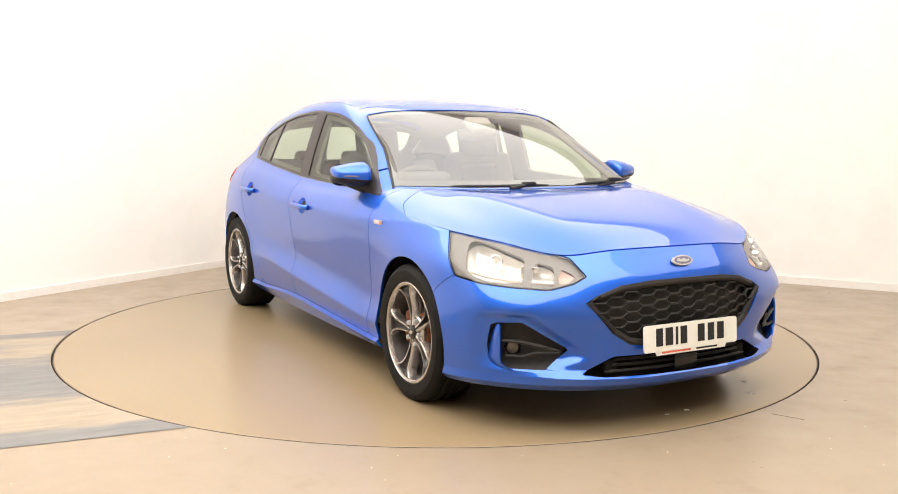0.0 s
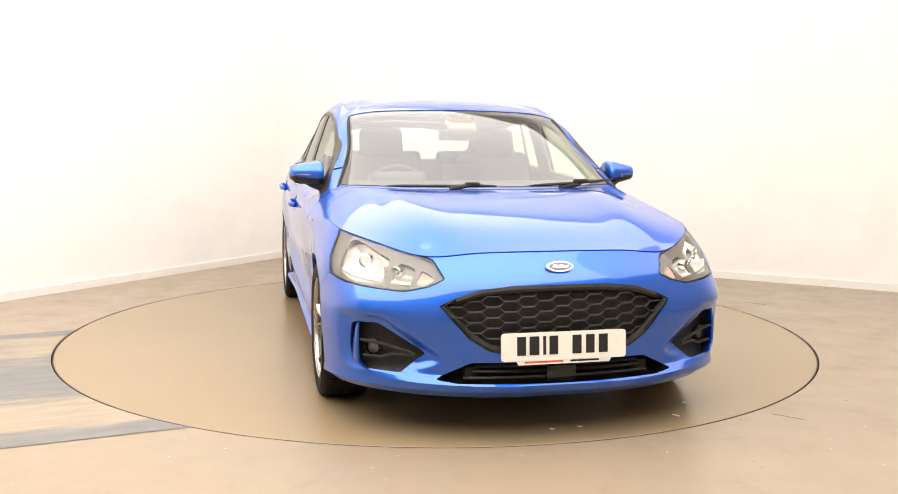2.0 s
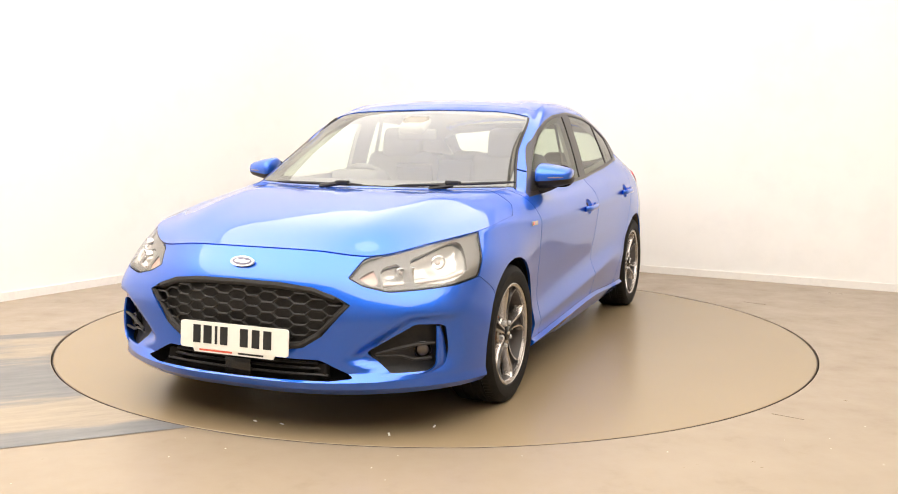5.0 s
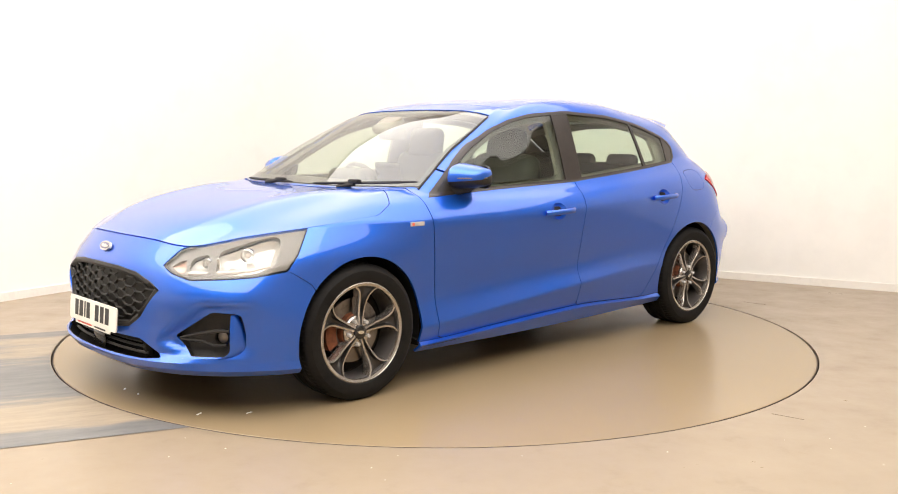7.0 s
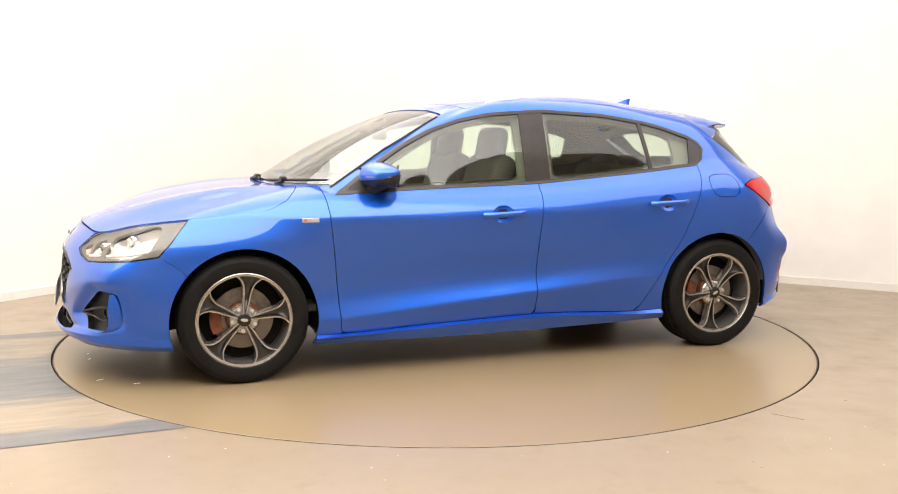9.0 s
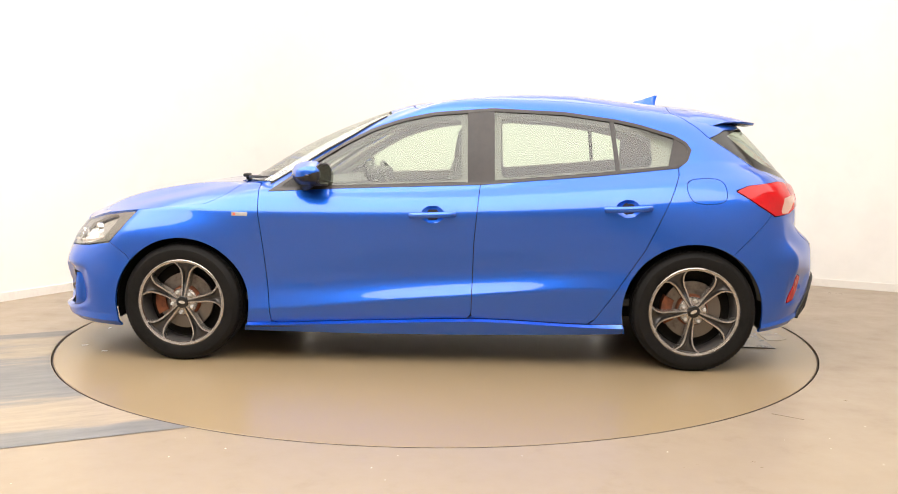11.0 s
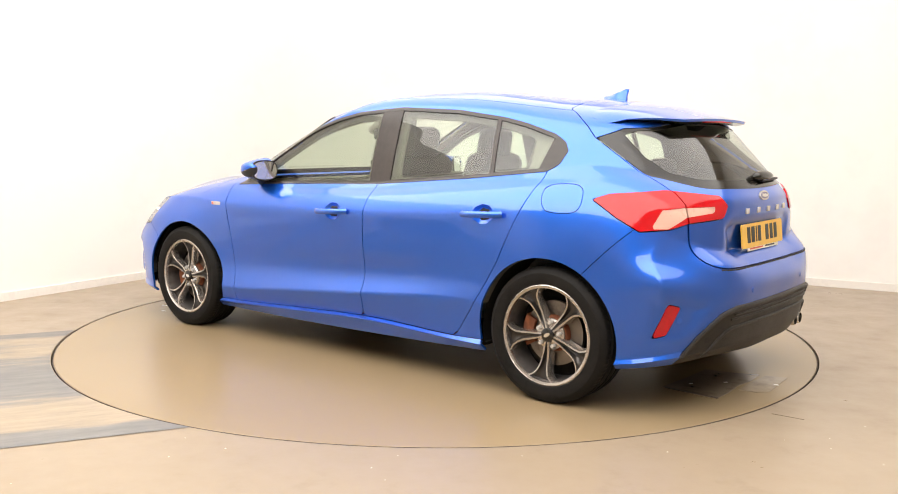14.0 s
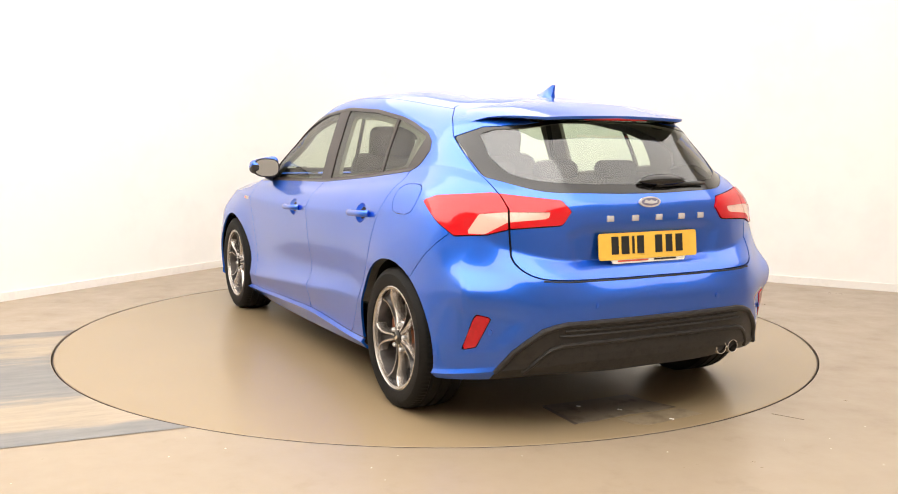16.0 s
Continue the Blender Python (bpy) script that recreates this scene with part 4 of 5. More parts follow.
def plate(car, name, at, mat, lab):
    """Plate with dark bars for its characters and a dealer strip underneath."""
    w, h = .52, .111
    r = .012
    out = []
    for cx, cy, a0 in ((w / 2 - r, h / 2 - r, 0), (-w / 2 + r, h / 2 - r, 90), (-w / 2 + r, -h / 2 + r, 180), (w / 2 - r, -h / 2 + r, 270)):
        out += [(cx + r * math.cos(radians(a0 + k * 22.5)), cy + r * math.sin(radians(a0 + k * 22.5))) for k in range(5)]
    base = part(name, prism_bm(out, .006, at), mat, car, lab, smooth=False)
    xs = [-.178, -.125, -.083, -.045, .052, .108, .163]
    ws = [.036, .04, .012, .036, .038, .036, .038]
    for x, cw in zip(xs, ws):
        part("character_bar", box_bm(cw, .074, .002, at @ Matrix.Translation((x, .004, .0065)), .0), INK, base, smooth=False)
    holder = [(-.20, -h / 2 + .002), (-.19, -h / 2 - .016), (.19, -h / 2 - .016), (.20, -h / 2 + .002)]
    part("plate_holder", prism_bm(holder, .004, at), WHITE_PLATE, base, smooth=False)
    part("print_bar", box_bm(.16, .007, .001, at @ Matrix.Translation((-.085, -h / 2 - .006, .0045))), RED_INK, base, smooth=False)
    part("print_bar", box_bm(.12, .007, .001, at @ Matrix.Translation((.085, -h / 2 - .006, .0045))), INK, base, smooth=False)


def oval_badge(car, at, w, h):
    out = [(w / 2 * math.cos(2 * math.pi * k / 32), h / 2 * math.sin(2 * math.pi * k / 32)) for k in range(32)]
    ob = part("badge", prism_bm(out, .008, at, .002), SILVER, car, "oval badge with chrome rim")
    part("badge_field", prism_bm([(x * .80, y * .70) for x, y in out], .0095, at), BADGE_BLUE, ob)
    wave = [(-.30, -.05), (-.22, .16), (-.08, .05), (.05, .14), (.20, .02), (.32, .1), (.30, -.08), (.1, -.14), (-.1, -.12)]
    part("badge_mark", prism_bm([(x * w, y * h * 1.4) for x, y in wave], .0105, at), SILVER, ob)


def facing(x, y, z, rz, tilt=0):
    """Pose of a plate whose face looks along heading rz, leaning back by tilt."""
    return Matrix.Translation((x, y, z)) @ pose(0, 0, 0, 0, 0, rz + 90) @ pose(0, 0, 0, 90 - tilt, 0, 0)


def build_wheel():
    """One wheel round the y axis; its outer face looks to +y."""
    base = bpy.data.objects.new("wheel", None)
    scene.collection.objects.link(base)
    R, W = .317, .225
    # tyre with grooved tread and blocked shoulders
    prof = [(.228, .096), (.236, .108), (.262, .114), (.285, .1125), (.300, .104), (.309, .096), (.3145, .086), (.316, .062), (.309, .058), (.309, .052), (.317, .048), (.317, .018), (.310, .014), (.310, .006),
            (.317, .002), (.317, -.03), (.310, -.034), (.310, -.042), (.317, -.046), (.3145, -.09), (.300, -.107), (.27, -.113), (.228, -.098)]
    n = 180
    bm = bmesh.new()
    rings = []
    for k, (r, a) in enumerate(prof):
        row = []
        for i in range(n):
            rr = r - (.0032 if 4 <= k <= 7 and i % 2 == 0 else 0) - (.0015 if k == 2 and i % 60 < 26 else 0)
            t = 2 * math.pi * i / n
            z = rr * math.cos(t)
            row.append(bm.verts.new((rr * math.sin(t), a * (1.03 if z < -.29 else 1), max(z, -.3115))))
        rings.append(row)
    for p, q in zip(rings, rings[1:]):
        for i in range(n):
            bm.faces.new((p[i], p[(i + 1) % n], q[(i + 1) % n], q[i]))
    bmesh.ops.recalc_face_normals(bm, faces=bm.faces)
    part("tyre", bm, RUBBER, base, "black low-profile tyre", sharp=28)
    rim = part("rim", lathe_bm([(.233, .094), (.2325, .104), (.228, .106), (.2265, .1035), (.2165, .1005), (.2145, .088)], 96), ALLOY, base, "dark machined five-spoke alloy rim", sharp=30)
    part("barrel", lathe_bm([(.2145, .088), (.211, .06), (.206, -.02), (.207, -.09), (.235, -.095)], 96), BARREL, base, "grey inner wheel barrel", sharp=30)
    # five spokes: two machined ridges that flare to the rim, a dark hollow between them
    def spoke(a):
        ridge, hollow = bmesh.new(), bmesh.new()
        up, tang = Vector((math.sin(a), 0, math.cos(a))), Vector((math.cos(a), 0, -math.sin(a)))
        rows_r, rows_h = [], []
        for k in range(17):
            q = k / 16
            r = .030 + .190 * q
            w = float(np.interp(r, (.03, .06, .10, .145, .175, .20, .220), (.0125, .0155, .0190, .0235, .0310, .0470, .0715)))
            dip = min(1, max(0, (r - .052) / .05))
            face = .083 - .0084 * math.sin(math.pi * min(1, q * 1.15)) + .013 * q ** 2
            half = [(w + .0045, -.045), (w + .0012, -.006), (w - .0014, -.0008), (w - .0090, 0), (w - .0120, -.002 - .010 * dip), (max(w * .35, .001), -.002 - .019 * dip)]
            prof = [(-o, d) for o, d in half] + [(0, -.002 - .021 * dip)] + half[::-1]
            pts = []
            for o, d in prof:
                c = up * math.sqrt(max(r * r - o * o, .0002)) + tang * o
                pts.append((c.x, face + d, c.z))
            rows_r.append(([ridge.verts.new(v) for v in pts[:4]], [ridge.verts.new(v) for v in pts[-4:]]))
            rows_h.append([hollow.verts.new(v) for v in pts[3:10]])
        for (p, p2), (q, q2) in zip(rows_r, rows_r[1:]):
            for m, n in ((p, q), (p2, q2)):
                for i in range(3):
                    ridge.faces.new((m[i], m[i + 1], n[i + 1], n[i]))
            ridge.faces.new((p2[3], p[0], q[0], q2[3]))
        for p, q in zip(rows_h, rows_h[1:]):
            for i in range(6):
                hollow.faces.new((p[i], p[i + 1], q[i + 1], q[i]))
        for m in (ridge, hollow):
            bmesh.ops.recalc_face_normals(m, faces=m.faces)
        for fc in hollow.faces:
            fc.normal_update()
            if fc.normal.y < 0:
                fc.normal_flip()
        return ridge, hollow
    for k in range(5):
        ridge, hollow = spoke(radians(72 * k))
        ob = part("spoke", ridge, ALLOY, base, sharp=25)
        part("spoke_hollow", hollow, ALLOY_DARK, ob, "dark grey hollow of the spoke", sharp=40)
    part("hub_face", lathe_bm([(.074, .040), (.074, .060), (.068, .067), (.034, .070), (.034, .076)], 48), ALLOY, base, sharp=30)
    part("centre_cap", lathe_bm([(.033, .076), (.032, .086), (.028, .089), (.0006, .090)], 32), GLOSS_BLACK, base, "black centre cap with small oval")
    part("cap_mark", prism_bm([(.018 * math.cos(2 * math.pi * i / 20), .008 * math.sin(2 * math.pi * i / 20)) for i in range(20)], .002, Matrix.Translation((0, .089, 0)) @ pose(0, 0, 0, -90)), CHROME, base)
    for k in range(5):
        a = radians(72 * k + 36)
        bm = lathe_bm([(.0105, .06), (.0105, .082), (.008, .087), (.0006, .087)], 6)
        bm.transform(Matrix.Translation((.057 * math.sin(a), 0, .057 * math.cos(a))))
        part("wheel_nut", bm, SILVER, base, sharp=20)
    disc = part("brake_disc", lathe_bm([(.085, .022), (.150, .022), (.150, .0), (.085, .0)], 64, True), STEEL, base, "worn steel brake disc", sharp=30)
    part("disc_bell", lathe_bm([(.0006, .05), (.07, .05), (.078, .045), (.086, .02), (.086, .0)], 48), RUST, disc, "rusty brake disc bell", sharp=30)
    part("back_plate", lathe_bm([(.05, -.03), (.20, -.03), (.21, -.02)], 48), UNDER, base)
    cal = bmesh.new()
    for k in range(9):
        a = radians(62 + 56 * k / 8)
        for r, y in ((.105, .040), (.160, .040), (.160, -.02), (.105, -.02)):
            cal.verts.new((r * math.sin(a), y, r * math.cos(a)))
    cal.verts.ensure_lookup_table()
    for k in range(8):
        for i in range(4):
            cal.faces.new([cal.verts[j] for j in (4 * k + i, 4 * k + (i + 1) % 4, 4 * k + 4 + (i + 1) % 4, 4 * k + 4 + i)])
    cal.faces.new(cal.verts[:4]), cal.faces.new(cal.verts[-4:])
    bmesh.ops.recalc_face_normals(cal, faces=cal.faces)
    part("caliper", cal, RUST, base, "brown weathered brake caliper", sharp=30)
    return base


def build_wheels(car):
    w = build_wheel()
    w.parent = car
    y0 = .787
    spots = [(1.35, y0, 0, -8), (-1.345, y0, 0, 28), (1.35, -y0, 180, 15), (-1.345, -y0, 180, 33)]
    for i, (x, y, turn, spin) in enumerate(spots):
        m = Matrix.Translation((x, y, .3115)) @ pose(0, 0, 0, 0, 0, turn)
        ob = w if i == 0 else copy_thing(w, m)
        ob.matrix_basis = m
        for c in ob.children:
            if c.name.split(".")[0] not in ("tyre", "caliper", "back_plate"):
                c.matrix_basis = pose(0, 0, 0, 0, spin, 0)
    # dark liners in the arches
    for x in (1.345, -1.335):
        for s in (1, -1):
            bm = bmesh.new()
            rows = []
            for k in range(29):
                a = radians(-112 + 224 * k / 28)
                rows.append([bm.verts.new((x + r * math.sin(a), s * y, max(.303 + r * math.cos(a), .225))) for r, y in ((.360, .862), (.372, .84), (.376, .60), (.02, .58))])
            for p, q in zip(rows, rows[1:]):
                for i in range(3):
                    bm.faces.new((p[i], p[i + 1], q[i + 1], q[i]))
            bmesh.ops.recalc_face_normals(bm, faces=bm.faces)
            part("arch_liner", bm, UNDER, car, "black wheel arch liner")
    bm = box_bm(3.6, 1.1, .08, Matrix.Translation((.10, 0, .255)), .03)
    add_bm(bm, box_bm(1.88, 1.66, .06, Matrix.Translation((.02, 0, .205)), .02))
    part("underbody", bm, UNDER, car, "black underbody")


FULL = half_shell()
BODY = BVHTree.FromPolygons([v[:3] for v in FULL[0]], FULL[1])
CAR = new("car")
tagged(CAR, "metallic blue five-door hatchback parked on the turntable", "car")
GOT, UNDER_SHELL = build_panels(CAR)
build_lamps(CAR, GOT)
build_grille(CAR, GOT)
plate(CAR, "front_plate", facing(2.222, 0, .385, 0, 4), WHITE_PLATE, "white front plate with dark characters")
plate(CAR, "rear_plate", facing(-1.984, 0, .755, 180, 6), YELLOW_PLATE, "yellow rear plate with dark characters")
oval_badge(CAR, facing(2.150, 0, .688, 0, 28), .115, .046)
oval_badge(CAR, facing(-1.982, 0, .935, 180, 14), .115, .046)
build_wheels(CAR)


# ---- fittings on the body ----
def on_top(x, y, up=0.0):
    h = BODY.ray_cast(Vector((x, abs(y), 3)), Vector((0, 0, -1)))
    return h[0].z + up


def on_side(x, z, out=0.0):
    h = BODY.ray_cast(Vector((x, 3, z)), Vector((0, -1, 0)))
    return h[0].y + out


def door_mirrors(car):
    for s in (1, -1):
        base = new("door_mirror")
        base.parent = car
        bm = bmesh.new()
        rows = []
        n = 24
        for i in range(13):
            a = i / 12
            y = .800 + .170 * a
            hx = .104 * (1 - .35 * a ** 2.2) * (1 if a < .98 else .75)
            top, bot = .070 - .034 * a ** 1.6, .068 - .030 * a ** 1.3
            if i in (0, 12):
                hx, top, bot = hx * .86, top * .85, bot * .85
            row = []
            for k in range(n):
                t = 2 * math.pi * k / n
                cx = math.copysign(abs(math.cos(t)) ** (.62 if math.cos(t) < 0 else .95), math.cos(t)) * hx * (1 if math.cos(t) > 0 else .60)
                cz = math.copysign(abs(math.sin(t)) ** .8, math.sin(t)) * (top if math.sin(t) > 0 else bot)
                row.append((.660 + cx - .030 * a, s * y, 1.000 + cz + .004 * a))
            rows.append(row)

        def skin(keep):
            bm = bmesh.new()
            vs = {}

            def vert(i, k):
                key = (i, k % n)
                if key not in vs:
                    vs[key] = bm.verts.new(rows[i][k % n])
                return vs[key]
            for i in range(12):
                for k in range(n):
                    if keep(i, k):
                        bm.faces.new((vert(i, k), vert(i, k + 1), vert(i + 1, k + 1), vert(i + 1, k)))
            return bm
        top = skin(lambda i, k: k <= 10 or k >= 23)
        low = skin(lambda i, k: 11 <= k <= 22)
        for b in (top, low):
            for ye in (.800, .970):
                loop = sorted([v for v in b.verts if abs(abs(v.co.y) - ye) < 1e-4], key=lambda v: math.atan2(v.co.z - 1.0, v.co.x - .62))
                if len(loop) > 2:
                    b.faces.new(loop)
            bmesh.ops.recalc_face_normals(b, faces=b.faces)
        part("mirror_cap", top, PAINT, base, "blue mirror cap", sharp=60)
        part("mirror_shell", low, BLACK, base, "black lower mirror shell", sharp=60)
        part("repeater", tube_bm([(.745, s * .84, .996), (.742, s * .90, .998), (.70, s * .955, .999), (.64, s * .972, 1.0)], .003, 8), BEZEL, base, "slim indicator strip")
        out = [(.078 * math.copysign(abs(math.cos(2 * math.pi * k / 24)) ** .7, math.cos(2 * math.pi * k / 24)), .058 * math.copysign(abs(math.sin(2 * math.pi * k / 24)) ** .7, math.sin(2 * math.pi * k / 24))) for k in range(24)]
        part("mirror_surround", prism_bm(out, .012, facing(.586, s * .885, 1.0, 180 - 18 * s, 0)), BLACK, base)
        part("mirror_glass", prism_bm([(x * .9, y * .88) for x, y in out], .004, facing(.5765, s * .885, 1.0, 180 - 18 * s, 0)), MIRROR, base, "mirror glass")
        part("mirror_arm", tube_bm([(.70, s * .775, .937), (.69, s * .81, .938), (.66, s * .85, .950), (.64, s * .88, .962)], [.034, .030, .026, .022], 12), BLACK, base, "black mirror foot")


def spoiler(car):
    """Roof spoiler with a sharp trailing lip and a high brake light under it."""
    bm = bmesh.new()
    rows = []
    n = 28
    for i in range(n + 1):
        s = -1 + 2 * i / n
        y = .57 * s
        e = abs(s)
        xl = -1.40 + .08 * e ** 2
        b = max(0, (e - .62) / .38) ** 1.6
        xt = (-1.762 + .05 * e ** 2) * (1 - b) - 1.46 * b
        zl = on_top(xl, y, .002)
        zt = (1.300 - .022 * e ** 2) * (1 - b) + (on_top(-1.45, y) + .001) * b
        th = 1 - .9 * b
        xm, zm = (xl + xt) / 2, (zl + zt) / 2 + .007 * (1 - b)
        rows.append([bm.verts.new(p) for p in ((xl, y, zl - .004), (xl - .03, y, on_top(xl - .03, y, .004 * (1 - b))), (xm, y, zm), (xt + .02, y, zt + .001), (xt, y, zt - .004), (xt + .004, y, zt - .004 - .012 * th),
                                             (xt + .05 * th, y * .985, zt - .026 * th), (xm, y * .97, zm - .05), (xl - .02, y * .95, zl - .06))])
    under = bmesh.new()
    low = [[under.verts.new(v.co + Vector((0, 0, -.001))) for v in r[5:]] for r in rows]
    for p, q in zip(rows, rows[1:]):
        for k in range(len(p)):
            j = (k + 1) % len(p)
            bm.faces.new((p[k], p[j], q[j], q[k]))
    for p, q in zip(low, low[1:]):
        for k in range(3):
            under.faces.new((p[k], q[k], q[k + 1], p[k + 1]))
    bm.faces.new(rows[0]), bm.faces.new(rows[-1])
    for m in (bm, under):
        bmesh.ops.recalc_face_normals(m, faces=m.faces)
    ob = part("spoiler", bm, PAINT, car, "blue roof spoiler", sharp=40)
    part("spoiler_underside", under, GLOSS_BLACK, ob, "black underside of the spoiler", sharp=40)
    path = [(-1.752 + .012 * (y / .17) ** 2, y, 1.283) for y in (-.17, -.12, -.06, 0, .06, .12, .17)]
    part("high_brake_light", tube_bm(path, .0075, 8), RED_LENS, ob, "red high brake light")


def roof_fin(car):
    bm = bmesh.new()
    secs = []
    for k in range(9):
        s = k / 8
        x = -1.115 - .130 * s
        top = on_top(x, 0) + .006 + .047 * min(1, s * 1.15) ** 1.2
        lo = on_top(x, 0) - .006
        w = .008 + .024 * math.sin(math.pi * min(1, .15 + s * .8))
        secs.append([bm.verts.new(p) for p in ((x, -w, lo), (x, -w * .62, lo + (top - lo) * .35), (x - .012 * s, -.0035, top), (x - .012 * s, .0035, top), (x, w * .62, lo + (top - lo) * .35), (x, w, lo))])
    for p, q in zip(secs, secs[1:]):
        for i in range(5):
            bm.faces.new((p[i], p[i + 1], q[i + 1], q[i]))
    bm.faces.new(secs[0]), bm.faces.new(secs[-1])
    bmesh.ops.recalc_face_normals(bm, faces=bm.faces)
    part("roof_aerial", bm, PAINT, car, "blue fin aerial", sharp=50)


def wipers(car):
    foot = lambda y: float(np.interp(abs(y), (0, .3, .5, .62, .70, .76), (1.14, 1.125, 1.085, 1.03, .975, .905)))
    for y0, y1, yc, rise in ((-.52, .02, -.10, .0), (.20, .75, .49, .022)):
        arm = part("wiper_arm", tube_bm([(foot(yc) + .02, yc - .12, .944), (foot(yc) + .012, yc - .05, .955), (foot(yc) + .004, yc, .962)], [.012, .011, .009], 8), BLACK, car, "black wiper arm")
        pts = []
        for k in range(9):
            s = k / 8
            y = y0 + (y1 - y0) * s
            pts.append((foot(y) + .004 - rise * .8 * s, y, .957 + rise * s))
        part("wiper_blade", tube_bm(pts, [.004] + [.008] * 7 + [.004], 6), BLACK, arm)
        part("wiper_clip", box_bm(.03, .075, .020, Matrix.Translation((foot(yc) + .003, yc, .966 + rise * .5)), .006), BLACK, arm)
    # rear wiper with its wide foot
    bm = bmesh.new()
    bmesh.ops.create_uvsphere(bm, u_segments=20, v_segments=12, radius=1)
    for v in bm.verts:
        v.co.z *= .75 if v.co.z < 0 else 1
    bm.transform(Matrix.Translation((-1.938, -.105, 1.020)) @ pose(0, 0, 0, 0, 30, 0) @ Matrix.Diagonal((.026, .125, .030, 1)))
    rear = part("rear_wiper", bm, GLOSS_BLACK, car, "black rear wiper")
    part("rear_wiper_blade", tube_bm([(-1.945, -.06, 1.008), (-1.938, -.2, 1.006), (-1.915, -.36, 1.004)], [.014, .009, .006], 8), BLACK, rear)


def screen_seals(car):
    """Black rubber along both upright edges of the windscreen."""
    nv = (len(LINES) - 1) * PV + 1
    for s in (1, -1):
        path = []
        for k in range(int(10.05 * PV), int(11.95 * PV) + 1):
            u = float(np.interp(k / PV, (10, 11, 12), (5.2, 4.75, 5.05))) * PU
            i = int(u)
            p, q = FULL[0][i * nv + k], FULL[0][(i + 1) * nv + k]
            w = u - i
            path.append(tuple((p[c] * (1 - w) + q[c] * w) * (s if c == 1 else 1) for c in range(3)))
        part("screen_seal", tube_bm(path, .0065, 6), BLACK, car, "black windscreen seal")


def tailgate_shadow_strip(car):
    """Black tube added as the shadow in the undercut at the tailgate foot."""
    nv = (len(LINES) - 1) * PV + 1
    k = int(5.97 * PV)
    half = [FULL[0][i * nv + k][:3] for i in range(int(12.95 * PU), 15 * PU + 1, 3)]
    path = [(x + .002, y, z - .002) for x, y, z in half] + [(x + .002, -y, z - .002) for x, y, z in half[-2::-1]]
    part("tailgate_shadow_strip", tube_bm(path, .0055, 6), SEAM, car, "dark strip standing in for the shadow under the tailgate")


def diffuser_lip(car):
    half = [(.70, .262), (.672, .305), (.645, .350), (.60, .394), (.545, .438), (.50, .453), (.45, .462), (.30, .463), (.15, .463)]
    path = []
    for y, z in half + [(0, .463)] + [(-y, z) for y, z in half[::-1]]:
        h = BODY.ray_cast(Vector((-4, abs(y), z)), Vector((1, 0, 0)))
        path.append((h[0].x - .002, y, z))
    part("diffuser_lip", tube_bm(path, .0125, 8), BLACK, car, "raised black diffuser edge")
    path = []
    half = [(.60, .262), (.57, .300), (.54, .335), (.505, .362), (.46, .376), (.30, .380), (.15, .381)]
    for y, z in half + [(0, .381)] + [(-y, z) for y, z in half[::-1]]:
        h = BODY.ray_cast(Vector((-4, abs(y), z)), Vector((1, 0, 0)))
        path.append((h[0].x - .001, y, z))
    part("diffuser_step", tube_bm(path, .0095, 8), BLACK, car, "raised step of the diffuser")


def small_marks(car):
    # wing plaques
    for s in (1, -1):
        y = on_side(1.025, .79, .0015)
        ob = part("wing_badge", box_bm(.085, .006, .021, Matrix.Translation((1.025, s * y, .79)) @ pose(0, 0, 0, 0, 0, -1.5 * s), .0025), SILVER, car, "small silver wing plaque")
        part("plaque_field", box_bm(.014, .002, .013, Matrix.Translation((1.052, s * (y + .0035), .79))), RED_INK, ob)
    # chrome blocks across the tailgate
    for k, y in enumerate((.205, .08, -.045, -.17, -.285)):
        h = BODY.ray_cast(Vector((-4, abs(y), .872)), Vector((1, 0, 0)))
        part("chrome_letter_block", box_bm(.008, .034, .025, Matrix.Translation((h[0].x - .002, y, .872)), .002), SILVER, car)
    # twin exhaust tips
    for y in (-.385, -.452):
        bm = lathe_bm([(.026, .0), (.029, .0), (.031, .01), (.031, .16), (.026, .16), (.026, .01)], 28, True)
        bm.transform(Matrix.Translation((-2.04, y, .285)) @ pose(0, 0, 0, 0, 0, -90))
        part("exhaust_tip", bm, CHROME, car, "round exhaust tip", sharp=30)
    part("silencer", box_bm(.30, .9, .12, Matrix.Translation((-1.72, -.1, .33)), .04), UNDER, car)
    # diffuser ribs
    for z, w in ((.435, .46), (.415, .48)):
        path = []
        for k in range(-10, 11):
            y = w * k / 10
            h = BODY.ray_cast(Vector((-4, abs(y), z)), Vector((1, 0, 0)))
            path.append((h[0].x - .001, y, z))
        part("diffuser_rib", tube_bm(path, .006, 6), BLACK, car)


def cushion(sx, sy, sz, m, bev=.05):
    return box_bm(sx, sy, sz, m, min(bev, sx / 2.2, sy / 2.2, sz / 2.2), 4)


